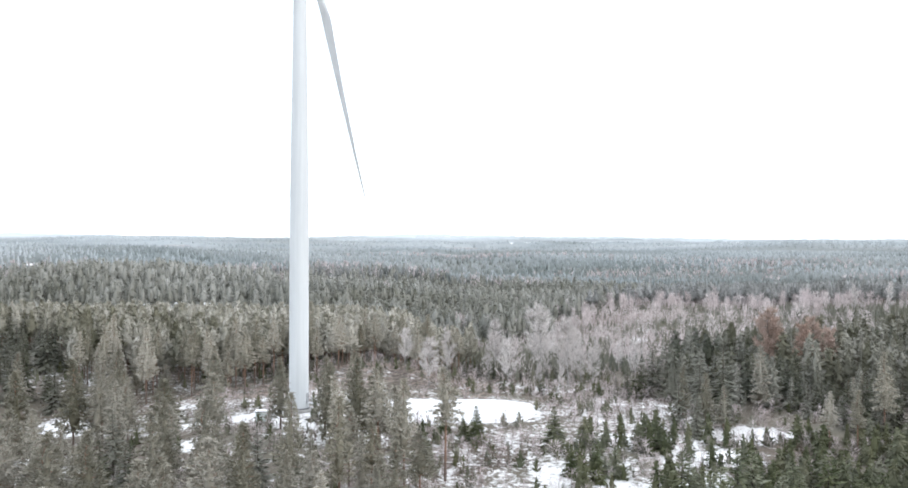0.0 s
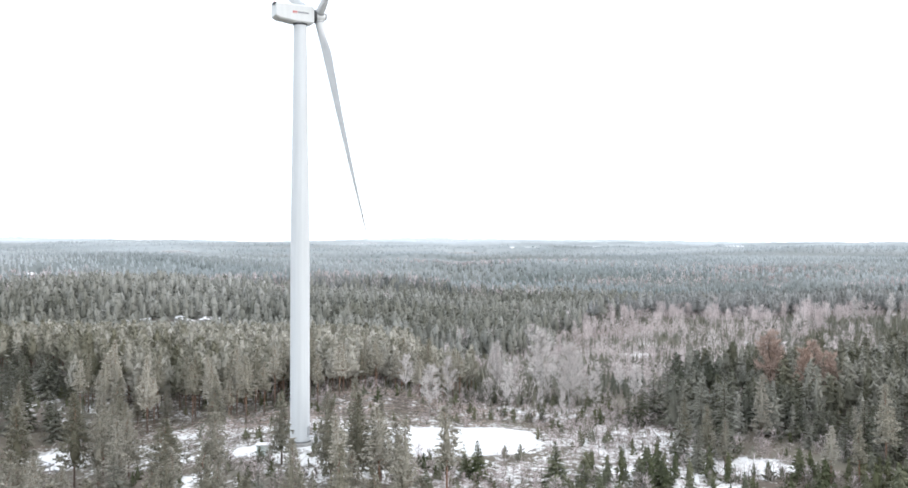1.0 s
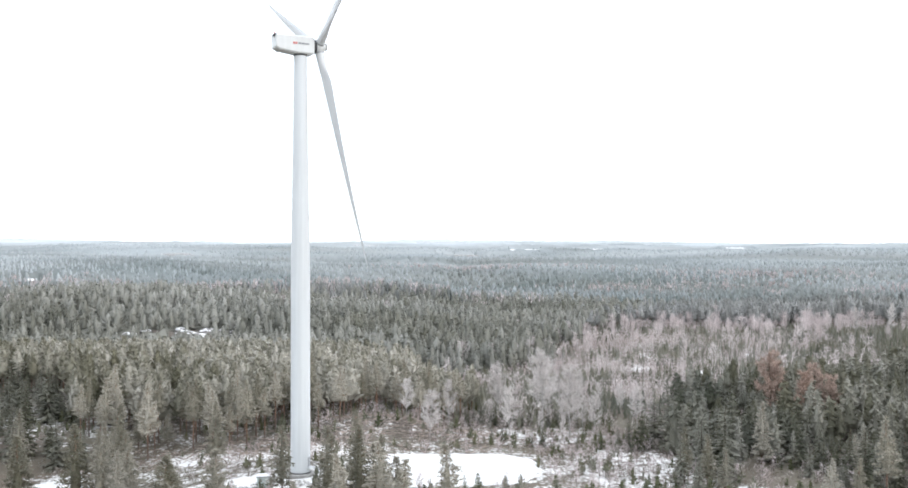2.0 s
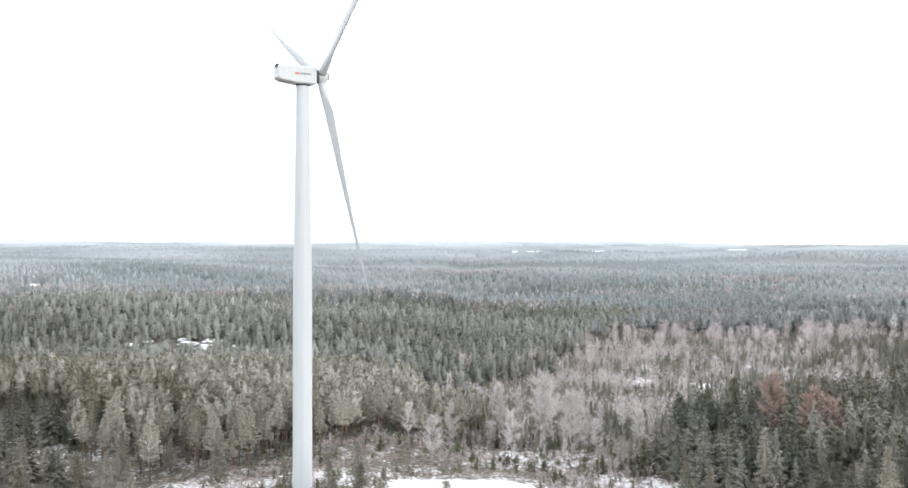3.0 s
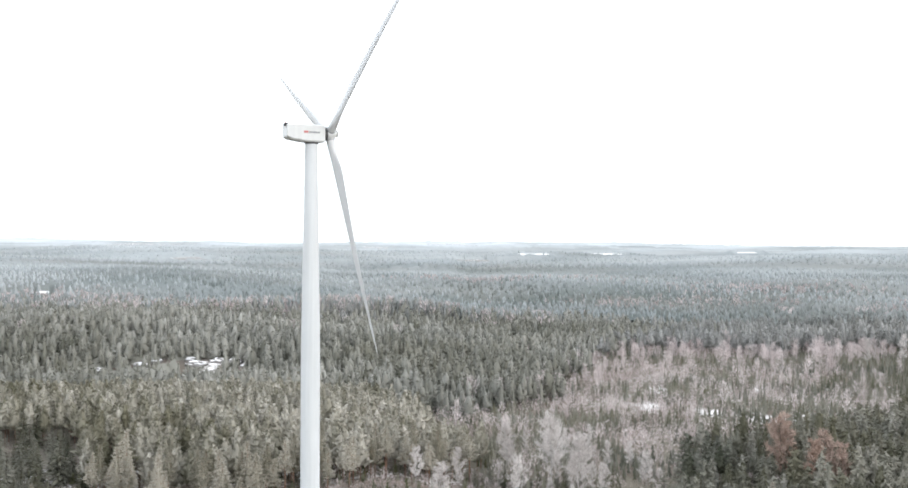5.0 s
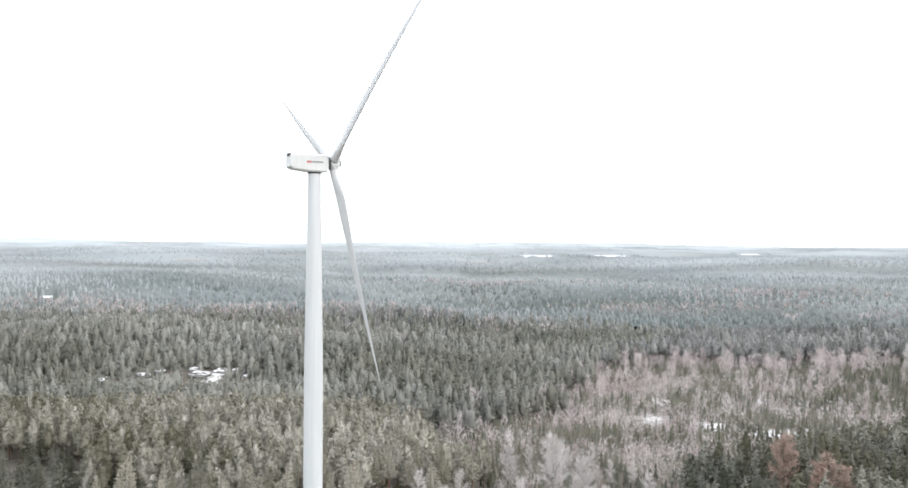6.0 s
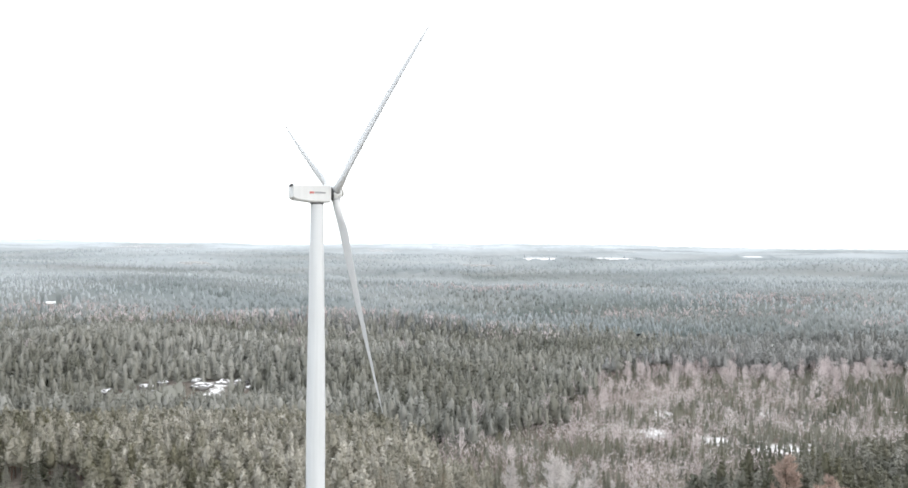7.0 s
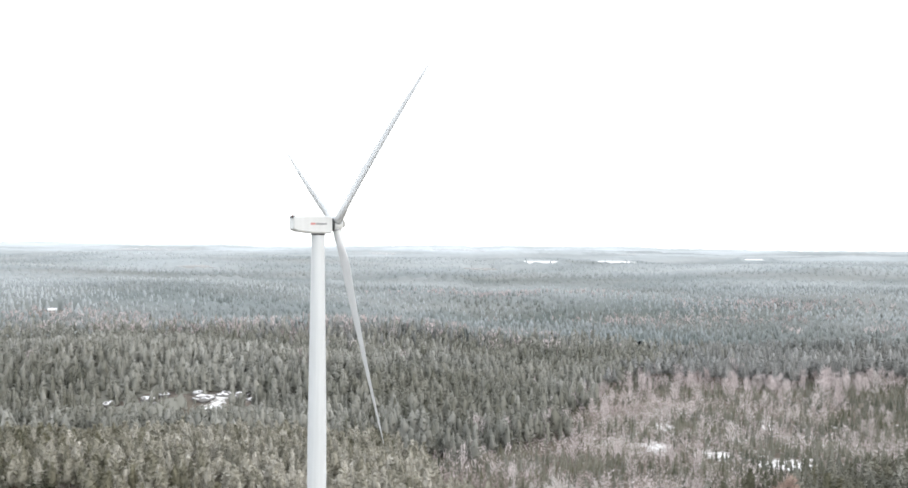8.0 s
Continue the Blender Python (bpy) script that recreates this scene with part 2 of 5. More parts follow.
def ground_z(x, y):
    x, y = np.asarray(x, float), np.asarray(y, float)
    # the clearing, with a hollow before and left of the turbine
    z = -4.8 * sig((x + 16) / 6) - (3.0 + 3.5 * sig((-30 - x) / 8)) * sig((172 - y) / 12)
    z = z - 9.5 * hump(x, y, -97, 212, 40, 46)
    z = z - 5.5 * hump(x, y, 140, 460, 140, 130)
    z = z - 8.5 * sig((y - 395) / 18) * sig((60 - x) / 25) * (1 - 0.5 * sig((y - 760) / 60))
    # the wooded hill with its bare rock, the crest behind it, the valley to their right, the farm's slope
    z = z + 19.0 * hump(x, y, -225, 640, 140, 78) + 5.0 * hump(x, y, -165, 545, 45, 22) + 3.0 * hump(x, y, -330, 690, 120, 90)
    z = z + 11.0 * hump(x, y, -110, 905, 160, 60) - 9.0 * hump(x, y, 210, 920, 190, 250)
    z = z + 22.0 * hump(x, y, -590, 1240, 330, 250) + 9.0 * hump(x, y, 120, 1290, 240, 110)
    # the country rises gently towards the horizon, in low ridges
    away = np.hypot(x * 0.75, y)
    z = z + 66.0 * np.clip((away - 1100) / 3200, 0, 1.3) ** 0.75 - 13.0 * np.clip(x / 2400, 0, 1) * np.clip((away - 1500) / 1500, 0, 1)
    far = np.clip((y - 1050) / 900, 0, 1)
    z = z + far * (5.0 * np.sin(y / 190 + x / 520 + 1.0) + 5.0 * np.sin(x / 380 - y / 610 + 2) + 3.0 * np.sin(x / 170 + y / 140) + 1.5 * np.sin(x / 90 + 2 * np.sin(y / 210)))
    wob = np.sin(x / 7.1) * np.sin(y / 9.3 + 1) + 0.6 * np.sin(x / 3.3 + y / 4.7)
    z = z + 0.35 * wob * np.clip(1 - y / 900, 0, 1)
    for cx, cy, sx, sy in SLOPES:
        z = z + 13.0 * hump(x, y, cx, cy + 0.4 * sy, 1.3 * sx, 1.2 * sy)
    # level ground round the turbine and under the crane pad, and the frozen lakes
    k = hump(x, y, TOWER[0], TOWER[1], 9, 9)
    z = z * (1 - k) + 0.0 * k
    z = z - 1.3 * hump(x, y, -43, 202, 6, 6)
    for cx, cy, sx, sy, level in LAKES:
        k = np.clip(1.8 * hump(x, y, cx, cy, 1.25 * sx, 1.25 * sy), 0, 1)
        z = z * (1 - k) + level * k
    z = z + 5.0 * hump(x, y, -16, 259, 22, 13)
    k = np.clip(1.6 * hump(x, y, -1, 225, 28, 22), 0, 1) * sig((x + 25) / 1.5)
    return z * (1 - k) - 3.85 * k


# How open and snowy the ground lies: the clearing, the track, glades and far fields.
GLADES = [(3, 228, 28, 22, 0.35), (-42, 233, 20, 5, 0.5), (-45, 207, 24, 4, 0.55), (-54, 187, 7, 6, 0.5), (TOWER[0], 199, 7, 8, 0.4), (50, 183, 12, 8, 0.46), (20, 172, 7, 9, 0.42), (40, 150, 12, 8, 0.4), (64, 204, 13, 10, 0.46), (30, 164, 8, 7, 0.46), (46, 166, 9, 6, 0.46), (-60, 275, 110, 30, 0.22), (-66, 237, 10, 6, 0.5), (-97, 226, 9, 8, 0.5),
          (18, 146, 8, 8, 0.4), (93, 468, 10, 9, 0.46), (120, 452, 7, 10, 0.46), (149, 434, 16, 9, 0.48), (182, 472, 5, 6, 0.42), (166, 524, 5, 6, 0.41), (108, 520, 5, 5, 0.4), (205, 560, 6, 6, 0.4), (28, 268, 10, 9, 0.35), (45, 235, 16, 18, 0.3),
          (-150, 534, 7, 18, 0.4), (-25, 190, 12, 9, 0.41), (42, 196, 14, 9, 0.43), (-84, 190, 8, 6, 0.5), (-140, 556, 22, 8, 0.34), (-188, 540, 9, 8, 0.36), (-215, 535, 14, 8, 0.34), (194, 668, 9, 12, 0.36), (215, 680, 10, 8, 0.3), (-74, 172, 8, 7, 0.45), (20, 182, 42, 36, 0.265), (-30, 222, 70, 24, 0.26), (-30, 170, 40, 30, 0.18), (44, 228, 22, 28, 0.33),
          (-60, 232, 30, 10, 0.16), (14, 268, 30, 16, 0.33), (-45, 242, 70, 30, 0.2), (150, 500, 130, 100, 0.17), (120, 560, 40, 20, 0.2)]

# far snowy fields and lakes
FIELDS = [(cx, cy - 24, 1.2 * sx, 1.36 * sy) for cx, cy, sx, sy, level in LAKES] + SLOPES


def snow_at(x, y):
    s = 0.0 * x
    for cx, cy, sx, sy, v in GLADES:
        s = np.maximum(s, v * np.clip(1.5 * hump(x, y, cx, cy, sx, sy), 0, 1))
    for cx, cy, sx, sy in FIELDS:
        s = np.maximum(s, (1.0 if (cx, cy, sx, sy) not in SLOPES else 0.23) * np.clip(1.6 * hump(x, y, cx, cy, sx, sy), 0, 1))
    return s


def frost_haze(p):
    """Distance haze painted as frost; grows with ground height, uneven from wood to wood."""
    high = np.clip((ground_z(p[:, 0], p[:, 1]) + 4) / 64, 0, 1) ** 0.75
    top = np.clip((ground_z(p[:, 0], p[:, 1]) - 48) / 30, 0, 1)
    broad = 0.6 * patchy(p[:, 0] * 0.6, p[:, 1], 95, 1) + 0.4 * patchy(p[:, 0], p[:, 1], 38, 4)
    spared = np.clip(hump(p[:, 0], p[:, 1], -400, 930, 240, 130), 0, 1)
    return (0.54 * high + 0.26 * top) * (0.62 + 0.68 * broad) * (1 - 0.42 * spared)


def build_ground():
    front = np.linspace(-0.62, 0.62, 230)
    back = np.linspace(0.62, 2 * math.pi - 0.62, 60)[1:-1]
    ang = np.concatenate([front, back])
    rad = np.concatenate([np.linspace(20, 330, 90), 330 * (5600 / 330) ** np.linspace(0, 1, 90)[1:]])
    a, r = np.meshgrid(ang, rad)
    x, y = r * np.sin(a), r * np.cos(a)
    z = ground_z(x, y)
    verts = np.stack([x, y, z], -1).reshape(-1, 3)
    n, k = len(ang), len(rad)
    i, j = np.meshgrid(np.arange(k - 1), np.arange(n), indexing="ij")
    p, q = i * n + j, i * n + (j + 1) % n
    tris = np.concatenate([np.stack([p, p + n, q], -1).reshape(-1, 3), np.stack([q, p + n, q + n], -1).reshape(-1, 3)])
    centre = len(verts)
    verts = np.vstack([verts, [0, 0, float(ground_z(0, 0))]])
    jj = np.arange(n)
    tris = np.vstack([tris, np.stack([np.full(n, centre), jj, (jj + 1) % n], -1)])
    me = tri_mesh("ground", verts, tris, [MAT_GROUND])
    at = me.attributes.new("snow", "FLOAT", "POINT")
    at.data.foreach_set("value", snow_at(verts[:, 0], verts[:, 1]).astype(np.float32))
    at = me.attributes.new("frost_haze", "FLOAT", "POINT")
    at.data.foreach_set("value", frost_haze(verts).astype(np.float32))
    me.polygons.foreach_set("use_smooth", np.ones(len(tris), bool))
    ob = new("ground", me)
    return tagged(ob, "brown heath and forest floor with patchy thin snow", "ground", kind="structure")


build_ground()


def build_pad():
    """The levelled gravel pad for the crane, under snow, with a sloping rim."""
    bm = bmesh.new()
    cx, cy, top = -3.0, 225.0, -3.2
    seg, rings = 56, []
    for s, z in ((1.07, top - 1.3), (1.0, top - 0.12), (0.985, top), (0.6, top + 0.04)):
        ring = []
        for k in range(seg):
            a = 2 * math.pi * k / seg
            c, d = math.cos(a), math.sin(a)
            rx = 21.5 * abs(c) ** 0.55 * (1 if c > 0 else -1) * s
            ry = 15.0 * abs(d) ** 0.6 * (1 if d > 0 else -1) * s
            w = 1 + 0.035 * math.sin(3 * a + 1) + 0.02 * math.sin(7 * a)
            ring.append(bm.verts.new((cx + rx * w + 0.06 * ry, cy + ry * w, z)))
        rings.append(ring)
    for a, b in zip(rings, rings[1:]):
        for k in range(seg):
            bm.faces.new((a[k], a[(k + 1) % seg], b[(k + 1) % seg], b[k]))
    bm.faces.new(rings[-1])
    ob = part("pavement", bm, MAT_SNOW, None, smooth=True)
    tagged(ob, "levelled gravel crane pad under smooth white snow", "crane pad", kind="structure")


build_pad()


# ---- the wind turbine ----
def thing(name, label, category, group=""):
    return tagged(new(name), label, category, group)


def blade_mesh(length):
    """A blade along +z from the hub's centre: round root, widest at a fifth, a fine swept tip; the wind comes along +x."""
    bm = bmesh.new()
    rows = []
    seg = 20
    spans = [0.02, 0.035, 0.055, 0.08, 0.12, 0.16, 0.20, 0.26, 0.34, 0.44, 0.55, 0.66, 0.77, 0.86, 0.93, 0.97, 0.99, 1.0]
    for s in spans:
        root = max(0.0, min(1.0, (s - 0.05) / 0.13))
        root = root * root * (3 - 2 * root)
        chord = 1.9 * (1 - root) + root * (3.35 * (1 - (s - 0.19) / 0.95) ** 1.0 if s > 0.19 else 3.35)
        if s > 0.93:
            chord *= max(0.10, math.sqrt(max(0.0, (1.004 - s) / 0.074)))
        thick = 1.9 * (1 - root) + root * chord * (0.30 - 0.14 * s)
        twist = radians(14 * (1 - s) ** 1.6 + 2)
        bend = 1.4 * s * s
        ring = []
        for k in range(seg):
            a = 2 * math.pi * k / seg
            cx = math.cos(a)
            along = (cx * 0.5 + 0.18 * root) * chord
            across = math.sin(a) * 0.5 * thick * (1 - 0.45 * root * (cx + 0.3) * (1 if cx > -0.3 else 0))
            x = across * math.cos(twist) + along * math.sin(twist)
            y = along * math.cos(twist) - across * math.sin(twist)
            ring.append(bm.verts.new((x + bend, y, s * length)))
        rows.append(ring)
    for a, b in zip(rows, rows[1:]):
        for k in range(seg):
            bm.faces.new((a[k], a[(k + 1) % seg], b[(k + 1) % seg], b[k]))
    bm.faces.new(rows[0][::-1])
    bm.faces.new(rows[-1])
    return bm


def build_turbine():
    top = 93.2
    yaw = 30.0  # the rotor faces this many degrees to the left of +x
    t = thing("wind_turbine", "white three-bladed wind turbine on a tall tapered steel tower", "wind turbine")
    t.matrix_world = pose(TOWER[0], TOWER[1], 0)
    bm = bmesh.new()
    lathe(bm, [(3.4, -1.6), (3.4, 0.15), (3.1, 0.3), (2.5, 0.32)], 40)
    part("foundation", bm, MAT_CONCRETE, t, "round concrete foundation dusted with snow")
    # four steel sections with flange seams
    cuts = [0.3, 21.0, 45.0, 69.0, top]
    radius = lambda h: 2.17 - 0.0012 * h if h < 48 else 2.112 - 0.0148 * (h - 48)
    for lo, hi in zip(cuts, cuts[1:]):
        r = [radius(lo), radius(hi)]
        bm = bmesh.new()
        mids = [(radius(lo + (hi - lo) * k / 12), lo + (hi - lo) * k / 12) for k in range(13)]
        mids[0], mids[-1] = (r[0], lo + 0.015), (r[1], hi - 0.015)
        lathe(bm, mids, 56)
        part("tower_section", bm, MAT_TOWER, t, smooth=True)
        bm = bmesh.new()
        lathe(bm, [(r[1] + 0.004, hi - 0.05), (r[1] + 0.012, hi - 0.04), (r[1] + 0.012, hi + 0.04), (r[1] + 0.004, hi + 0.05)], 56)
        part("flange", bm, MAT_TOWER, t, smooth=True)
    bm = bmesh.new()
    lathe(bm, [(2.38, 0.3), (2.38, 0.42), (2.25, 0.5)], 56)
    part("base_ring", bm, MAT_DARK, t, "dark bolted base ring")
    # door and steel stairs, facing the pad
    face = pose(0, 0, 0, 0, 0, -20)
    bm = bmesh.new()
    box(bm, 0.12, 1.0, 2.1, face @ pose(2.15, 0, 2.75), 0.03)
    door = part("door", bm, MAT_STEEL, t, "grey steel door")
    bm = bmesh.new()
    rod(bm, face @ Vector((2.17, 0.34, 2.6)), face @ Vector((2.17, 0.34, 2.85)), 0.03)
    part("door_handle", bm, MAT_DARK, door)
    bm = bmesh.new()
    box(bm, 1.5, 1.5, 0.08, face @ pose(2.9, 0, 1.66), 0.01)
    stairs = part("stairs", bm, MAT_STAIRS, t, "galvanised steel stairs with handrails")
    for k in range(8):
        bm = bmesh.new()
        box(bm, 0.28, 1.2, 0.04, face @ pose(3.8 + 0.27 * k, 0, 1.48 - 0.19 * k))
        part("step", bm, MAT_STAIRS, stairs)
    for side in (-0.62, 0.62):
        bm = bmesh.new()
        rod(bm, face @ Vector((3.6, side, 1.6)), face @ Vector((5.9, side, 0.05)), 0.07)
        part("stringer", bm, MAT_STAIRS, stairs)
        bm = bmesh.new()
        rod(bm, face @ Vector((2.2, side, 2.7)), face @ Vector((3.6, side, 2.7)), 0.035)
        rod(bm, face @ Vector((3.6, side, 2.7)), face @ Vector((5.9, side, 1.1)), 0.035)
        rod(bm, face @ Vector((3.6, side, 1.6)), face @ Vector((3.6, side, 2.7)), 0.03)
        rod(bm, face @ Vector((5.9, side, 0.0)), face @ Vector((5.9, side, 1.1)), 0.03)
        part("handrail", bm, MAT_STAIRS, stairs)

    # nacelle, its axis along local +x
    axis = pose(0, 0, top, 0, 0, yaw)
    bm = bmesh.new()
    prof = [(-6.2, 1.25, 3.85, 1.5), (-6.0, 1.0, 3.98, 1.65), (-5.2, 0.62, 4.0, 1.7), (-3.0, 0.38, 4.1, 1.75), (-1.6, 0.22, 4.12, 1.8), (1.6, 0.2, 4.15, 1.8), (2.45, 0.25, 4.1, 1.8), (2.7, 0.4, 3.95, 1.65)]
    rings = []
    for x, lo, hi, w in prof:
        c = 0.3
        pts = [(-w + c, lo), (w - c, lo), (w, lo + c), (w, hi - c), (w - c, hi), (-w + c, hi), (-w, hi - c), (-w, lo + c)]
        rings.append([bm.verts.new(axis @ Vector((x, y, z))) for y, z in pts])
    for a, b in zip(rings, rings[1:]):
        for k in range(8):
            bm.faces.new((a[k], a[(k + 1) % 8], b[(k + 1) % 8], b[k]))
    bm.faces.new(rings[0][::-1])
    bm.faces.new(rings[-1])
    nac = part("nacelle", bm, MAT_NACELLE, t, "white box-shaped nacelle with a small red and grey sign")
    bm = bmesh.new()
    lathe(bm, [(1.5, -0.15), (1.55, 0.0), (1.55, 0.24)], 48, pose(0, 0, top))
    part("yaw_ring", bm, MAT_DARK, t, "dark yaw bearing ring")
    bm = bmesh.new()
    box(bm, 0.5, 1.6, 0.14, axis @ pose(-6.2, -0.6, 4.02), 0.03)
    box(bm, 0.12, 1.6, 0.45, axis @ pose(-6.42, -0.6, 3.75), 0.03)
    part("rear_cooler", bm, MAT_DARK, nac, "dark cooler grille on the tail")
    bm = bmesh.new()
    rod(bm, axis @ Vector((-5.7, -0.9, 3.9)), axis @ Vector((-5.7, -0.9, 5.2)), 0.045)
    rod(bm, axis @ Vector((-5.9, -0.9, 5.15)), axis @ Vector((-5.5, -0.9, 5.15)), 0.03)
    part("wind_vane", bm, MAT_STEEL, nac)
    bm = bmesh.new()
    rod(bm, axis @ Vector((-5.7, 0.8, 3.9)), axis @ Vector((-5.7, 0.8, 4.6)), 0.05)
    rod(bm, axis @ Vector((-5.7, 0.8, 4.6)), axis @ Vector((-5.7, 0.8, 4.85)), 0.11)
    part("warning_light", bm, MAT_RED, nac, "small red warning light")
    # the sign: a red mark and unreadable grey letters
    for side in (-1, 1):
        for k, (x, w, h, mat) in enumerate([(-2.15, 0.42, 0.46, MAT_RED), (-1.6, 0.42, 0.46, MAT_RED)] + [(-0.98 + 0.36 * j, 0.27, 0.5 if j in (0, 3) else 0.36, MAT_GREY) for j in range(7)]):
            bm = bmesh.new()
            box(bm, w, 0.02, h, axis @ pose(x if side < 0 else -x - 1.5, side * 1.815, 2.35))
            part("sign_bar", bm, mat, nac)
    # hub and rotor
    tilt = axis @ pose(3.1, 0, 2.3) @ pose(0, 0, 0, 0, -5, 0)
    bm = bmesh.new()
    lathe(bm, [(1.5, -0.6), (1.5, 0.3)], 36, tilt @ pose(0, 0, 0, 0, 90, 0))
    part("rotor_bearing", bm, MAT_DARK, t, "dark gap between nacelle and hub", smooth=False)
    bm = bmesh.new()
    lathe(bm, [(1.2, 0.3), (1.5, 0.45), (1.55, 1.1), (1.5, 1.9), (1.2, 2.35), (0.75, 2.7), (0.25, 2.9)], 36, tilt @ pose(0, 0, 0, 0, 90, 0))
    hub = part("hub", bm, MAT_NACELLE, t, "white rounded hub", smooth=True)
    bm = bmesh.new()
    lathe(bm, [(0.85, 2.5), (0.85, 2.98), (0.5, 3.15)], 20, tilt @ pose(0, 0, 0, 0, 90, 0))
    part("nose_cap", bm, MAT_CONCRETE, hub, "small brownish nose cap")
    for k in range(3):
        m = tilt @ pose(1.15, 0, 0) @ pose(0, 0, 0, 183 + ROTOR + 120 * k) @ pose(0, 0, 0, 0, 4.5, 0)
        bm = blade_mesh(51.0)
        bmesh.ops.transform(bm, matrix=m, verts=bm.verts)
        b = part("blade", bm, MAT_BLADE, t, smooth=True)
        bm = bmesh.new()
        lathe(bm, [(1.02, 1.15), (1.04, 1.2), (1.04, 1.5), (1.02, 1.55)], 32, m)
        part("pitch_ring", bm, MAT_STEEL, b)
    return t


ROTOR = -9.0
build_turbine()


def build_kiosk():
    """The transformer kiosk beside the tower."""
    x, y = -41.8, 203.0
    z = float(ground_z(x, y)) - 0.1
    k = thing("transformer_kiosk", "pale green sheet-metal transformer kiosk with snow on its roof", "kiosk")
    k.matrix_world = pose(x, y, z, 0, 0, 8)
    bm = bmesh.new()
    box(bm, 3.9, 2.7, 0.4, pose(0, 0, 0.2), 0.03)
    part("plinth", bm, MAT_CONCRETE, k)
    bm = bmesh.new()
    box(bm, 3.6, 2.4, 2.0, pose(0, 0, 1.4), 0.04)
    part("body", bm, MAT_MINT, k)
    bm = bmesh.new()
    box(bm, 4.0, 2.8, 0.16, pose(0, 0, 2.48), 0.03)
    roof = part("roof", bm, MAT_STEEL, k)
    bm = bmesh.new()
    box(bm, 3.9, 2.7, 0.14, pose(0, 0, 2.63), 0.06)
    part("snow_cover", bm, MAT_SNOW, roof, "thin layer of snow")
    for sx in (-0.9, 0.9):
        bm = bmesh.new()
        box(bm, 1.5, 0.05, 1.7, pose(sx, -1.22, 1.38), 0.015)
        d = part("door", bm, MAT_MINT, k)
        bm = bmesh.new()
        box(bm, 0.05, 0.06, 0.22, pose(sx * 0.3, -1.27, 1.35), 0.01)
        part("handle", bm, MAT_DARK, d)
        for v in range(4):
            bm = bmesh.new()
            box(bm, 0.9, 0.03, 0.05, pose(sx, -1.26, 1.75 + 0.11 * v))
            part("louvre", bm, MAT_STEEL, d)


build_kiosk()


# ---- trees ----
def rand_dirs(r, n, flat=1.0, up=0.0):
    v = r.normal(size=(n, 3))
    v[:, 2] = v[:, 2] * flat + up
    return v / np.linalg.norm(v, axis=1, keepdims=True)


def slivers(base, way, length, width, r, face=None, mess=0.45):
    """A pointed triangle for each base point, along its way, turned at random about it or facing roughly the way of face."""
    turn = r.normal(size=way.shape)
    side = np.cross(way, turn if face is None else np.asarray(face) + mess * turn)
    side /= np.linalg.norm(side, axis=1, keepdims=True) + 1e-9
    w, l = np.reshape(width, (-1, 1)), np.reshape(length, (-1, 1))
    v = np.stack([base - side * w / 2, base + side * w / 2, base + way * l], 1).reshape(-1, 3)
    return v, np.arange(len(v)).reshape(-1, 3)


def spike(a, b, r0, r1, seg=5):
    """A tapered open tube from a to b."""
    a, b = np.array(a, float), np.array(b, float)
    d = (b - a) / np.linalg.norm(b - a)
    u = np.cross(d, [0.31, 0.77, 0.2])
    u /= np.linalg.norm(u)
    w = np.cross(d, u)
    an = 2 * np.pi * np.arange(seg) / seg
    ring = np.cos(an)[:, None] * u + np.sin(an)[:, None] * w
    v = np.vstack([a + ring * r0, b + ring * r1])
    i = np.arange(seg)
    j = (i + 1) % seg
    return v, np.concatenate([np.stack([i, j, i + seg], 1), np.stack([j, j + seg, i + seg], 1)])


def joined(pieces):
    vs, fs, n = [], [], 0
    for v, f in pieces:
        vs.append(v)
        fs.append(f + n)
        n += len(v)
    return np.vstack(vs), np.vstack(fs)


def stem(r, height, radius, seg=7, sway=0.25):
    """One tapered, slightly swaying tube, and the points of its axis."""
    pts = np.array([(0, 0, -0.6)] + [(r.normal() * sway * s, r.normal() * sway * s, height * s) for s in (0.2, 0.4, 0.6, 0.8, 1.0)])
    an = 2 * np.pi * np.arange(seg) / seg
    ring = np.stack([np.cos(an), np.sin(an), 0 * an], 1)
    v = np.vstack([p + ring * radius * (1.12 - 0.97 * k / 5 if k else 1.25) for k, p in enumerate(pts)])
    i = np.arange(seg)
    j = (i + 1) % seg
    f = [np.stack([i, j, i + seg], 1) + k * seg for k in range(5)] + [np.stack([j, j + seg, i + seg], 1) + k * seg for k in range(5)]
    return [(v, np.vstack(f))], pts


def stem_at(pts, h):
    return np.array([np.interp(h, pts[:, 2], pts[:, k]) for k in range(3)])


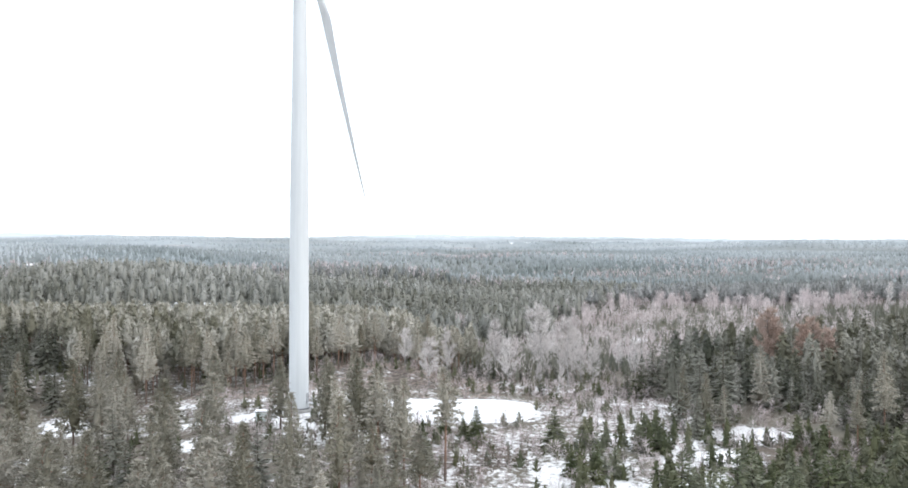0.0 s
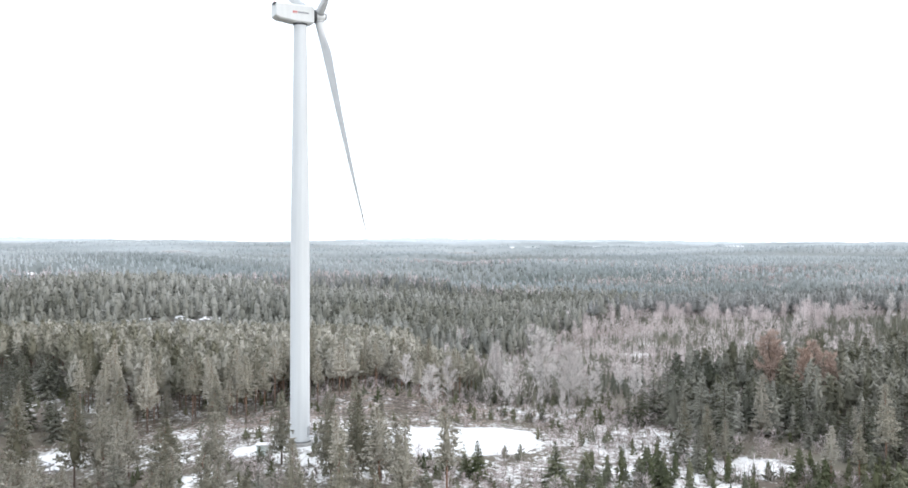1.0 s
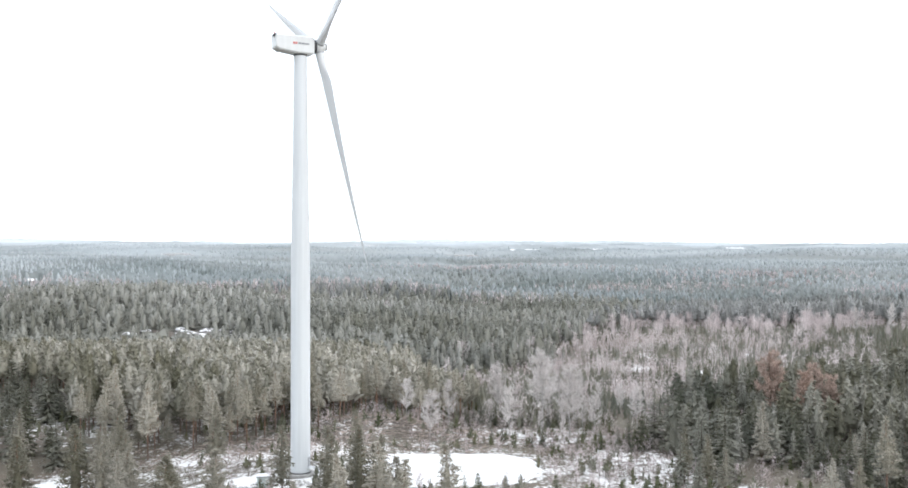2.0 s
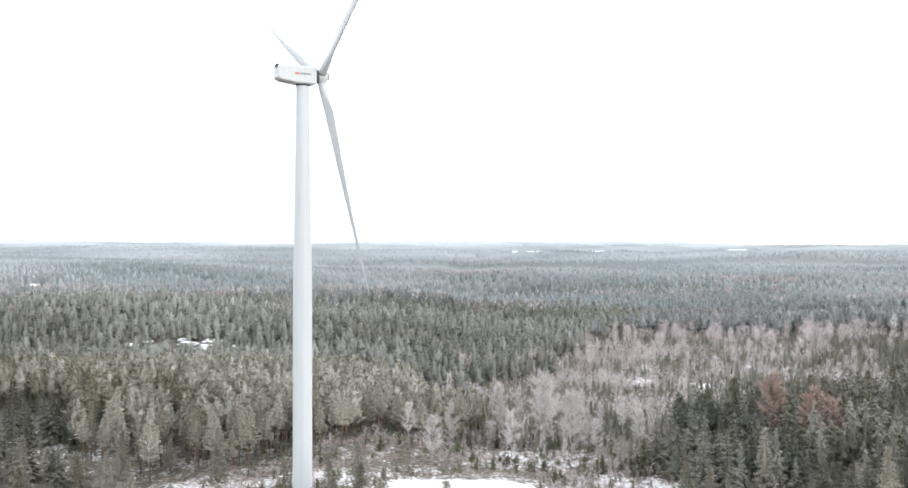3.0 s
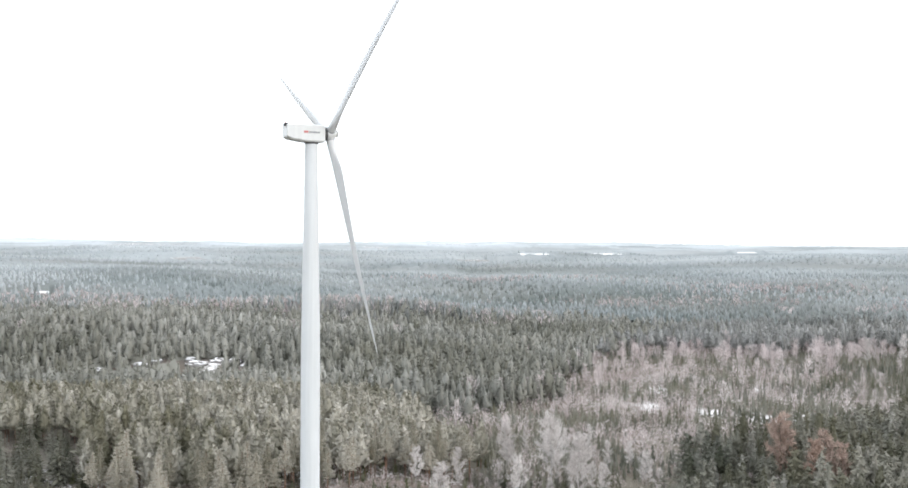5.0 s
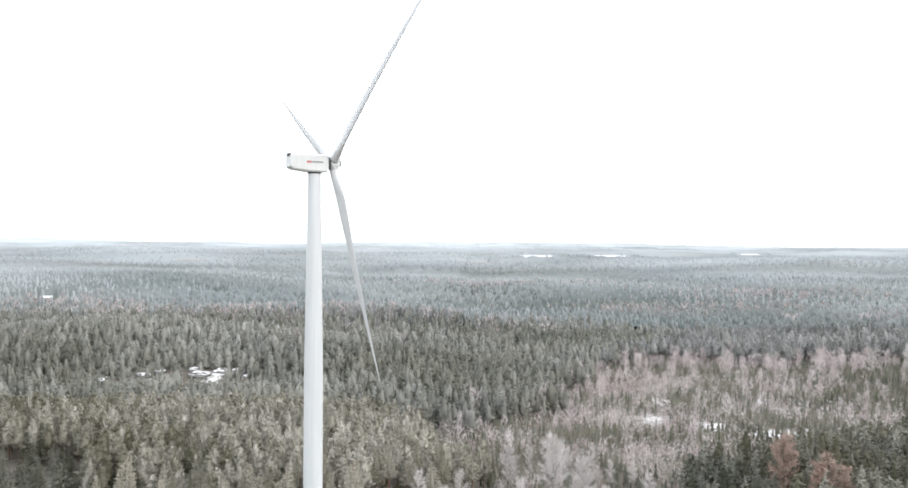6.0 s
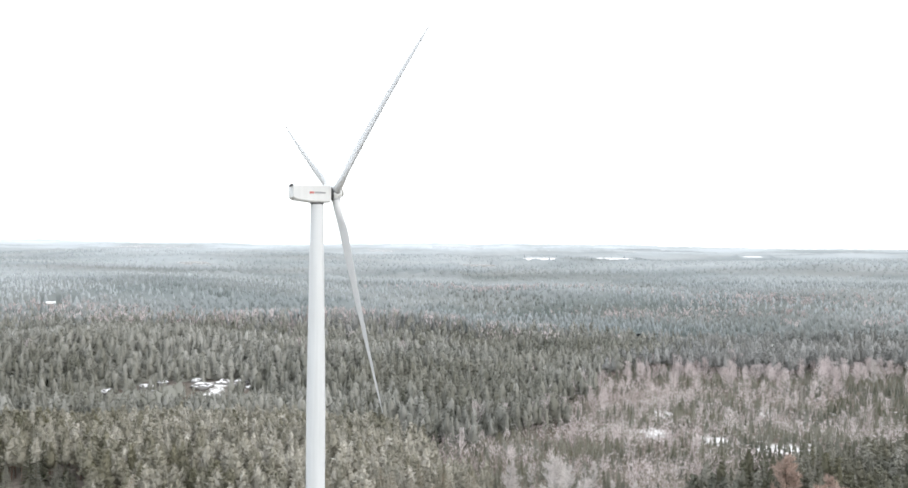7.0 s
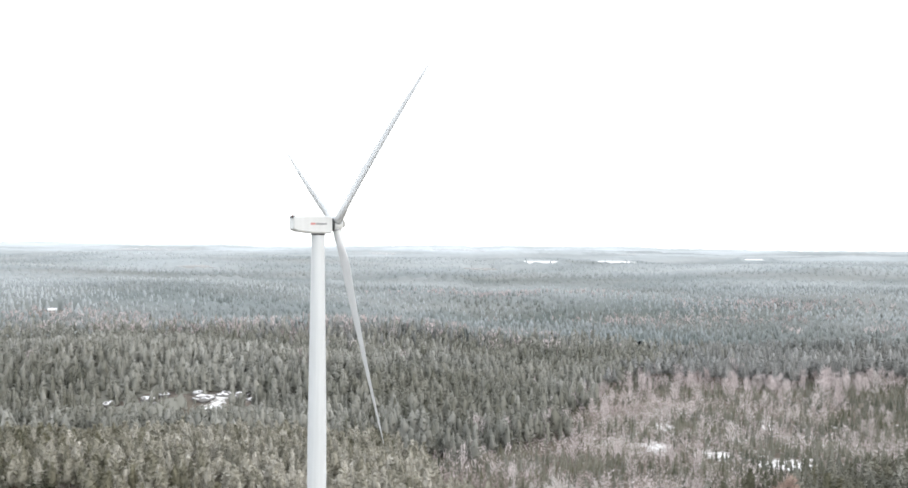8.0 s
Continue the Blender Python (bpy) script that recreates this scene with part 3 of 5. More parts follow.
def crown_body(q, low, high, wide, power, rings, segs, lump, round_foot=0.45, foot=True):
    """The closed, lumpy mass of a conifer's crown: rings narrowing from height low to a tip at high."""
    vs = []
    turn = q.uniform(0, 6.28)
    for k in range(rings):
        s = k / rings
        an = 2 * np.pi * (np.arange(segs) + 0.5 * (k % 2) + q.uniform(-0.25, 0.25, segs)) / segs
        lobe = 1 + 0.5 * lump * np.sin(3 * an + turn + 5 * s) + lump * q.uniform(-1, 1, segs)
        rim = wide * (1 - s) ** power * min(1.0, round_foot + 3.2 * s) * lobe
        z = low + (high - low) * (s + q.uniform(-0.35, 0.35, segs) / rings * (k > 0))
        vs.append(np.stack([np.cos(an) * rim, np.sin(an) * rim, z], 1))
    i = np.arange(segs)
    j = (i + 1) % segs
    fs = [np.concatenate([np.stack([i, j, i + segs], 1), np.stack([j, j + segs, i + segs], 1)]) + k * segs for k in range(rings - 1)]
    n = rings * segs
    fs.append(np.stack([i, j, 0 * i + n], 1) + [(rings - 1) * segs, (rings - 1) * segs, 0])
    vs.append(np.array([[0, 0, high]]))
    if foot:
        vs.append(np.array([[0, 0, low + 0.12 * (high - low)]]))
        fs.append(np.stack([j, i, 0 * i + n + 1], 1))
    return np.vstack(vs), np.vstack(fs)


def pine_parts(r, height, bare, spread, limbs=100, needles=9, size=0.41, fat=0.72):
    """Scots pine: a bare trunk under a broad, tapering crown of level limbs, each bearing flat sprays of needles."""
    trunk, pts = stem(r, height * 0.97, height * 0.0095 + 0.02)
    wood, green = [], []
    for k in range(limbs):
        s = (k + r.random()) / limbs
        h = height * (bare + (1 - bare) * (0.02 + 0.95 * s))
        reach = 1.12 * spread * (1 - s) ** 1.08 * min(1.0, 0.55 + 3.0 * s) * r.uniform(0.55, 1.12) + 0.12
        az = k * 2.4 + r.normal() * 0.5
        rise = -0.05 + 0.6 * s + 0.10 * r.normal()
        d = np.array([math.cos(az), math.sin(az), rise])
        a = stem_at(pts, h)
        if k % 2 == 0:
            wood.append(spike(a, a + d * reach * 0.85, 0.03 + 0.012 * reach, 0.01, 3))
        out = np.array([d[0], d[1], 0.0])
        side = np.array([-d[1], d[0], 0.0])
        for c in range(2 + int(2.6 * reach / spread)):
            far = 0.92 if c == 0 else r.uniform(0.3, 0.9)
            heart = a + d * reach * far + side * r.uniform(-0.5, 0.5) * reach * (1.15 - far) + [0, 0, 0.1 * r.normal()]
            puff = r.uniform(0.75, 1.2) * (1.05 - 0.4 * s)
            ball = r.normal(size=(needles, 3)) * [0.27, 0.27, 0.10] * puff
            ways = ball * [1.6, 1.6, 1.5] + out * 0.6 + [0, 0, 0.30] + r.normal(size=(needles, 3)) * 0.22
            ways /= np.linalg.norm(ways, axis=1, keepdims=True)
            long = size * puff * r.uniform(0.7, 1.3, needles)
            green.append(slivers(heart + ball, ways, long, long * fat, r, out * 0.7 + [0, 0, 0.7], 0.28))
    green.append(crown_body(r, height * (bare + 0.06), height * 0.88, spread * 0.3, 0.85, 5, 7, 0.25))
    c = stem_at(pts, height * 0.94)
    ways = rand_dirs(r, 22, 0.8, 0.9)
    green.append(slivers(c + ways * 0.1, ways, size * r.uniform(0.7, 1.2, 22), size * 0.4 * np.ones(22), r))
    return joined(trunk), joined(wood) if wood else None, joined(green)


def spruce_parts(r, height, spread, whorls=22, arms=10, bare=0.05, twigs=7):
    """Spruce: a cone of drooping arms, each with hanging twigs."""
    trunk, pts = stem(r, height * 0.96, height * 0.011 + 0.02, 6, 0.08)
    wood, green = [], []
    for k in range(whorls):
        s = (k + 0.5) / whorls
        h0 = height * (bare + (1 - bare) * s ** 0.95)
        count = max(4, int(arms * (1.1 - 0.5 * s)))
        for j in range(count):
            az = 2 * math.pi * (j + r.random() * 0.7) / count + k * 0.9
            reach = spread * (1 - s) ** 0.85 * (0.65 + 0.5 * r.random()) + 0.14
            h = h0 + r.normal() * 0.34 * height / whorls
            a = stem_at(pts, h)
            d = np.array([math.cos(az), math.sin(az), -0.35 + 0.75 * s + 0.2 * r.normal()])
            base = np.repeat(a[None], twigs, 0) + d * reach * np.linspace(0.05, 0.78, twigs)[:, None]
            fan = d + np.cross(d, [0, 0, 1]) * (r.uniform(-0.55, 0.55, twigs)[:, None]) + [0, 0, -0.12] + r.normal(size=(twigs, 3)) * 0.08
            fan /= np.linalg.norm(fan, axis=1, keepdims=True)
            size = reach * r.uniform(0.30, 0.52, twigs)
            green.append(slivers(base, fan, size, np.maximum(0.15, size * 0.5), r, (d[0] * 0.7, d[1] * 0.7, 0.7), 0.28))
    top = stem_at(pts, height * 0.93)
    ways = rand_dirs(r, 6, 0.3, 1.2)
    green.append(slivers(np.repeat(top[None], 6, 0), ways, np.full(6, height * 0.07), np.full(6, 0.14), r))
    return joined(trunk), joined(wood) if wood else None, joined(green)


def birch_parts(r, height, spread, limbs=26, twigs=38, width=0.075, low=0.22):
    """A leafless, frosted birch: ascending limbs in a haze of fine twigs."""
    trunk, pts = stem(r, height * 0.95, height * 0.008 + 0.015, 6, 0.35)
    wood, green = [], []
    for k in range(limbs):
        s = (k + r.random()) / limbs
        h = height * (low + (0.93 - low) * s)
        reach = spread * (0.45 + 0.75 * math.sin(math.pi * (0.2 + 0.75 * s))) * (0.6 + 0.5 * r.random()) * (1 - 0.35 * s)
        az = k * 2.4 + r.normal() * 0.6
        d = np.array([math.cos(az) * 0.8, math.sin(az) * 0.8, 0.75 + 0.2 * r.normal()])
        a = stem_at(pts, h)
        b = a + d * reach
        b[2] = min(b[2], height * 1.02)
        wood.append(spike(a, b, 0.045, 0.012, 3))
        t = r.uniform(0.25, 1.0, twigs)[:, None]
        base = a + (b - a) * t + r.normal(size=(twigs, 3)) * 0.18
        ways = d / np.linalg.norm(d) * 0.6 + r.normal(size=(twigs, 3)) * 0.55 + [0, 0, 0.05]
        ways /= np.linalg.norm(ways, axis=1, keepdims=True)
        green.append(slivers(base, ways, r.uniform(0.45, 1.15, twigs) * (0.5 + spread / 5), np.full(twigs, width), r))
    return joined(trunk), joined(wood) if wood else None, joined(green)


def tree(name, parts, mats, label, category, group):
    root = thing(name, label, category, group)
    trunk, limbs, green = parts
    ob = new("trunk", tri_mesh("trunk", *trunk, [mats[0]]))
    ob.parent = root
    (v, f), n = joined([limbs, green] if limbs else [green]), len(limbs[1]) if limbs else 0
    me = tri_mesh("crown", v, f, [mats[1], mats[0]], np.arange(len(f)) < n)
    # rime thickest on outermost twigs; the inner crown's shade is painted in with it
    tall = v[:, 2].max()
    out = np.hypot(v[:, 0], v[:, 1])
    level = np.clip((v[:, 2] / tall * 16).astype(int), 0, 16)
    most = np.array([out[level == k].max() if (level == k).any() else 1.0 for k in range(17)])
    at = me.attributes.new("rime_shade", "FLOAT", "POINT")
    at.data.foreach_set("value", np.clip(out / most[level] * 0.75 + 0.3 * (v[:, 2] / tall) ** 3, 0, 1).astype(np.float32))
    ob = new("crown", me)
    ob.parent = root
    return root


def plant(kinds, spots, r, sink=0.15):
    """Sets trees at (x, y, height) out of the models in kinds: (root, own height)."""
    used = set()
    for x, y, h in spots:
        k = int(r.integers(len(kinds)))
        root, own = kinds[k]
        s = h / own
        w = s * r.uniform(0.9, 1.12)
        m = Matrix.Translation((x, y, float(ground_z(x, y)) - sink)) @ Matrix.Rotation(r.uniform(0, 6.28), 4, "Z") @ Matrix.Diagonal((w, w, s, 1))
        if k in used:
            copy_thing(root, m)
        else:
            root.matrix_world = m
            used.add(k)
    for k, (root, own) in enumerate(kinds):
        if k not in used:
            for o in (*root.children, root):
                bpy.data.objects.remove(o)


def scatter(r, x0, x1, y0, y1, gap, keep, jitter=0.8):
    """Points on a jittered grid of the given gap, thinned by keep(x, y), a chance from 0 to 1."""
    gx, gy = np.meshgrid(np.arange(x0, x1, gap), np.arange(y0, y1, gap))
    gx = gx + (np.arange(gy.shape[0])[:, None] % 2) * gap / 2
    p = np.stack([gx.ravel(), gy.ravel()], 1) + r.uniform(-jitter / 2, jitter / 2, (gx.size, 2)) * gap
    return p[r.random(len(p)) < keep(p[:, 0], p[:, 1])]


def apart_from(p, spots, gap):
    if len(p) == 0 or len(spots) == 0:
        return p
    q = np.array([s[:2] for s in spots])
    d = np.hypot(p[:, None, 0] - q[None, :, 0], p[:, None, 1] - q[None, :, 1]).min(1)
    return p[d > gap]


r = np.random.default_rng(11)
PINES = [(tree("pine", pine_parts(r, H, b, w), (MAT_PINE_BARK, MAT_PINE_STAND), "tall Scots pine with reddish bare trunk and frosted crown", "pine tree", "pines of the stand"), H)
         for H, b, w in ((18, 0.36, 2.9), (19, 0.45, 2.7), (17, 0.30, 2.9), (18, 0.40, 2.5), (20, 0.47, 2.9))]
LOW_PINES = [(tree("pine", pine_parts(r, H, b, w, 105, 12, 0.36), (MAT_PINE_BARK, MAT_PINE), "frosted grey-green pine, branched low down, on snowy heath", "pine tree", "pines of the clearing"), H)
             for H, b, w in ((15, 0.32, 3.3), (14, 0.2, 3.1), (16, 0.42, 3.4), (15, 0.15, 2.8))]
MIXED_PINES = [(tree("pine", pine_parts(r, H, b, w, 80), (MAT_PINE_BARK, MAT_PINE), "frosted pine crowded among dark spruces", "pine tree", "pines among spruces"), H)
               for H, b, w in ((15, 0.2, 2.7), (14, 0.25, 2.6))]
SPRUCES = [(tree("spruce", spruce_parts(r, H, w), (MAT_SPRUCE_BARK, MAT_SPRUCE), "dark green spruce with a little frost", "spruce tree", "spruces of the dense stand"), H)
           for H, w in ((15, 3.5), (16, 3.2), (14, 3.7), (17, 3.4))]
YOUNG = [(tree("young_spruce", spruce_parts(r, H, w, 16, 10, 0.02, 6), (MAT_SPRUCE_BARK, MAT_YOUNG), "young olive-green spruce on the snowy clearing", "spruce tree", "young spruces of the clearing"), H)
         for H, w in ((6, 1.9), (5.5, 2.0), (6.5, 1.8))]
BUSHY = [(tree("spruce", spruce_parts(r, H, w, 22, 15, 0.01, 8), (MAT_SPRUCE_BARK, MAT_YOUNG), "bushy dark green spruce standing alone by the snowy pad", "spruce tree", "bushy spruces of the clearing"), H)
         for H, w in ((8, 2.7), (8, 2.4))]
BIRCHES = [(tree("birch", birch_parts(r, H, w, 30, 74, 0.06), (MAT_BIRCH_BARK, MAT_BIRCH), "leafless birch white with hoarfrost", "birch tree", "frosted birches"), H)
           for H, w in ((15, 3.2), (13, 2.9), (16, 3.3), (12, 2.8))]
RUST = [(tree("rusty_tree", birch_parts(r, 16, 4.2, 40, 55, 0.17, 0.08), (MAT_SPRUCE_BARK, MAT_RUST), "broad rusty brown tree among dark spruces", "tree", "rusty trees"), 16)]

# single trees that stand out
own_pines = [(-8.6, 160, 20), (-1.6, 168, 21.5), (-14.5, 176, 18), (-21.5, 168, 16.0), (-26, 146, 16), (-17.5, 141, 16.5), (-13.0, 146, 15), (82, 187, 13.5), (93.5, 200, 16.5), (-16.5, 113, 15), (77.5, 190, 12.5)]
own_low = [(-21.2, 197, 18.5), (-36.2, 192, 12.5), (-45, 172, 17), (-49, 158, 15), (-31.5, 118, 16), (11.0, 206.5, 3.2), (-26, 186, 13.5), (-17, 190, 11), (-70, 190, 12), (-61, 196, 11), (-83, 201, 19.5), (-82, 215, 15), (-54, 208, 14.5), (-110, 232, 14), (-86, 250, 11), (-78, 250, 9), (-97, 204, 17), (-24, 178, 14), (-19, 180.5, 15), (-15, 186.5, 13.5), (-11.5, 183, 13), (-10.5, 171, 11.5),
           (77, 232, 14), (-74, 153, 14), (-70, 142, 13), (-79, 163, 14), (-63, 139, 12)]
own_spruce = [(-32, 150, 12), (55, 255, 18), (59.5, 258, 18.5), (51, 252, 13), (47, 250, 11), (-50, 140, 15), (-66, 150, 15), (-60, 162, 13), (-57, 190, 8), (10, 256, 8.6), (13, 257, 8), (21, 254, 6), (24, 255, 6.5), (45, 256, 9.5), (33, 251, 3.5), (92.5, 250, 15.5), (63, 228, 16.5), (-57, 148, 13), (-54, 153, 12)]
own_young = [(2.0, 205.5, 4.0), (28, 180, 6.5)]
own_bushy = [(4.7, 193, 8.4), (-5.4, 174, 7.6), (20.5, 188, 9), (22, 172, 6), (26, 168, 6.8), (24.5, 177, 5.5), (30, 171, 6.2), (1.8, 194, 4.5)]
own_birch = [(13.5, 300, 18), (-7, 250, 9.5), (256.7, 592.6, 20), (283, 600, 17), (37, 290, 17), (27, 285, 16), (33, 268, 14), (-14, 262, 12), (41, 272, 13), (-2, 268, 13)]
own_rust = [(104, 274, 19), (108, 278, 17.5), (111.5, 275, 15), (102.6, 300, 18.5), (104.5, 303, 16)]
OWN = own_pines + own_low + own_spruce + own_young + own_bushy + own_birch + own_rust

u_of = lambda x, y: x / y


def foreground_keep(x, y):
    u = u_of(x, y)
    k = (u > -0.60) & (u < -0.035) & ~((y > 210) & (u < -0.40))
    k &= ~((u > -0.235) & (u < -0.125) & (y > 158))            # view to the tower's foot
    k &= ~((y > 168) & (u > -0.26))
    k &= ~((y > 205) & (u > -0.33))
    glade = hump(x, y, -92, 214, 6, 20) + 0.8 * hump(x, y, -74, 172, 9, 12) + hump(x, y, -50, 196, 18, 10) + hump(x, y, -54, 184, 8, 11)
    return np.where(k, np.clip(0.85 - glade, 0, 1), 0.0)


def stand_edge(x):
    return 243 + 40 * sig((x + 27) / 4) + 4 * np.sin(x / 9.0) + 3 * np.sin(x / 4.1)


def stand_keep(x, y):
    """The tall pine stand behind the turbine."""
    u = u_of(x, y)
    edge = stand_edge(x)
    k = (u > np.where(y < 318, -0.42, -0.62)) & (y > edge) & (x < 15 - np.clip(y - 282, 0, 999) * 0.4 + 5 * np.sin(y / 8.0) + 4 * np.sin(y / 3.7)) & (y < 432 + 10 * np.sin(x / 25))
    return np.where(k, 0.92 - 0.4 * np.clip(1 - (y - edge) / 16, 0, 1), 0.0)


def dense_keep(x, y):
    """The dark spruce stand on the right."""
    u = u_of(x, y)
    edge = 203 + 8 * np.sin(x / 11.0) + 6 * np.sin(x / 5.3) + 22 * np.clip((0.24 - u) / 0.08, 0, 1) + 24 * np.exp(-((u - 0.335) / 0.055) ** 2)
    k = (u > 0.185 + 0.065 * np.clip((375 - y) / 60, 0, 1) + 0.012 * np.sin(y / 7.0) + 0.009 * np.sin(y / 3.1)) & (u < 0.62) & (y > edge) & (y < 318 + (u - 0.2) * 330)
    return np.where(k, 0.93, 0.0)


def young_keep(x, y):
    u = u_of(x, y)
    snow = snow_at(x, y)
    k = (u > 0.06) & (u < 0.60) & (y > 100) & (y < 196) & ~((u < 0.135) & (y > 140))
    return np.where(k, np.clip(3.2 * (patchy(x, y, 7, 1.0) - 0.62 + 0.5 * np.clip((u - 0.05) / 0.38, 0, 1)) - 0.9 * np.clip(snow - 0.24, 0, 1) * 4, 0, 0.9), 0.0)


def grove_keep(x, y):
    u = u_of(x, y)
    k = (u > 0.035) & (u < 0.255) & (y > 262) & (y < 345)
    return np.where(k, 0.24, 0.0)


fore = apart_from(scatter(r, -150, 2, 104, 244, 8.0, foreground_keep), OWN, 3.2)
tall = r.uniform(8.5, 18.0, len(fore)) - 2.5 * (fore[:, 1] < 112)
gap_u = u_of(fore[:, 0], fore[:, 1])
clear_view = 36.6 - 0.197 * fore[:, 1] + 3.0
tall = np.where((gap_u > -0.225) & (gap_u < -0.12), np.minimum(tall, clear_view * r.uniform(0.75, 1.0, len(fore))), tall)
plant(LOW_PINES, own_low + [(x, y, h) for (x, y), h in zip(fore, tall)], r)
stand = apart_from(scatter(r, -280, 20, 238, 440, 5.3, stand_keep), OWN, 2.5)
near = stand[:, 1] < stand_edge(stand[:, 0]) + 17
plant(PINES, own_pines + [(x, y, h) for (x, y), h in zip(stand[near], r.uniform(14.5, 18.5, near.sum()))], r)
stand_far = stand[~near]
dense = apart_from(scatter(r, 36, 300, 188, 450, 5.4, dense_keep), OWN, 2.2)
near = dense[:, 1] < 236
thicket_edge = scatter(r, 4, 40, 284, 296, 3.0, lambda x, y: np.full(len(x), 0.8))
left_dark = apart_from(scatter(r, -180, -92, 240, 318, 5.8, lambda x, y: np.where((u_of(x, y) < -0.42 + 0.02 * np.sin(y / 6.0)) & (u_of(x, y) > -0.56), 0.75, 0.0)), OWN, 3.0)
mix = r.random(near.sum())
pick = dense[near]
plant(MIXED_PINES, [(x, y, h) for (x, y), h in zip(pick[mix < 0.22], r.uniform(10, 15, (mix < 0.22).sum()))], r)
mixed_birch = [(x, y, h) for (x, y), h in zip(pick[mix > 0.985], r.uniform(8, 12, (mix > 0.985).sum()))]
pick = pick[(mix >= 0.22) & (mix <= 0.985)]
plant(SPRUCES, own_spruce + [(x, y, h) for (x, y), h in zip(pick, r.uniform(8, 17, len(pick)) * (0.72 + 0.5 * patchy(pick[:, 0], pick[:, 1], 9, 2)))] + [(x, y, h) for (x, y), h in zip(left_dark, r.uniform(10, 16, len(left_dark)))] + [(x, y, h) for (x, y), h in zip(thicket_edge, r.uniform(3.5, 7, len(thicket_edge)))], r)
dense_far = dense[~near]
young = np.vstack([scatter(r, 4, 110, 152, 200, 3.6, young_keep), scatter(r, 4, 110, 108, 152, 3.5, young_keep), scatter(r, 26, 84, 112, 166, 3.7, lambda x, y: np.where((x > 0.2 * y) & (snow_at(x, y) < 0.33), 0.8, 0.0))])
young = apart_from(young, OWN, 2.0)
young = young[np.argsort(young[:, 1])]
young, young_far = young[:280], young[280:]
plant(BUSHY, own_bushy, r)
plant(YOUNG, own_young + [(x, y, h) for (x, y), h in zip(young, 3.2 + 6.5 * r.random(len(young)) ** 1.4)], r)
grove = apart_from(scatter(r, 6, 70, 255, 348, 7.2, grove_keep), OWN, 3)
plant(BIRCHES, own_birch + mixed_birch + [(x, y, h) for (x, y), h in zip(grove, r.uniform(5, 11, len(grove)))], r)
plant(RUST, own_rust, r)


# ---- stands too many to count ----
def shells(q, low, reach, power, tiers, arms, sag, notch=0.5):
    """Overlapping jagged skirts from height low up to 1, narrowing upwards."""
    out = []
    for k in range(tiers):
        s = k / tiers
        lift = low + (1 - low) * s
        top = min(1.0, lift + (1 - low) * 1.25 / tiers + 0.03)
        wide = reach * (1 - s) ** power + 0.012
        an = 2 * np.pi * (np.arange(arms) + q.uniform(-0.3, 0.3, arms)) / arms + k
        far = wide * q.uniform(0.7, 1.2, arms)
        rim = np.stack([np.cos(an) * far, np.sin(an) * far, lift - sag + q.uniform(-0.025, 0.025, arms)], 1)
        an2 = an + np.pi / arms
        mid = np.stack([np.cos(an2) * wide * notch, np.sin(an2) * wide * notch, np.full(arms, lift + sag)], 1)
        v = np.vstack([[q.normal() * 0.01, q.normal() * 0.01, top], rim, mid])
        i = np.arange(arms)
        out.append((v, np.concatenate([np.stack([0 * i, 1 + i, 1 + arms + i], 1), np.stack([0 * i, 1 + arms + i, 1 + (i + 1) % arms], 1)])))
    return out


def model_conifer(q, low, wide, power, core, tufts, tuft, up=0.7, trunk=True, round_foot=0.45, lump=0.25, body=0.7):
    """A conifer of height 1, for a stand: a lumpy crown with pointed tufts that leave it outwards and up."""
    wood = [spike((0, 0, -0.03), (0, 0, 0.9), 0.011, 0.003, 4)] if trunk else []
    green = [crown_body(q, low, 0.97, wide * body, power, *core, lump, round_foot, trunk)]
    if tufts:
        s = q.random(tufts) ** 1.25
        az = q.uniform(0, 6.28, tufts)
        lobe = 1 + 0.2 * np.sin(az * 3 + 9 * s + q.uniform(0, 6)) + 0.1 * q.normal(size=tufts)
        far = wide * (1 - s) ** power * np.minimum(1, round_foot + 3.2 * s) * lobe * 0.75
        out = np.stack([np.cos(az), np.sin(az), 0 * az], 1)
        base = out * far[:, None]
        base[:, 2] = low + (0.95 - low) * s - 0.01
        way = out * (0.75 - 0.45 * s)[:, None] + [0, 0, up] + q.normal(size=(tufts, 3)) * 0.2
        way /= np.linalg.norm(way, axis=1, keepdims=True)
        long = tuft * q.uniform(0.7, 1.3, tufts) * (1.1 - 0.45 * s)
        green.append(slivers(base, way, long, long * 0.75, q, out + [0, 0, 0.45], 0.2))
    return wood, green


def model_spruce(q, tiers, arms, trunk=False, notch=0.5):
    wood = [spike((0, 0, -0.03), (0, 0, 0.4), 0.012, 0.008, 3)] if trunk else []
    return wood, shells(q, 0.07, 0.15, 0.85, tiers, arms, 0.025, notch)


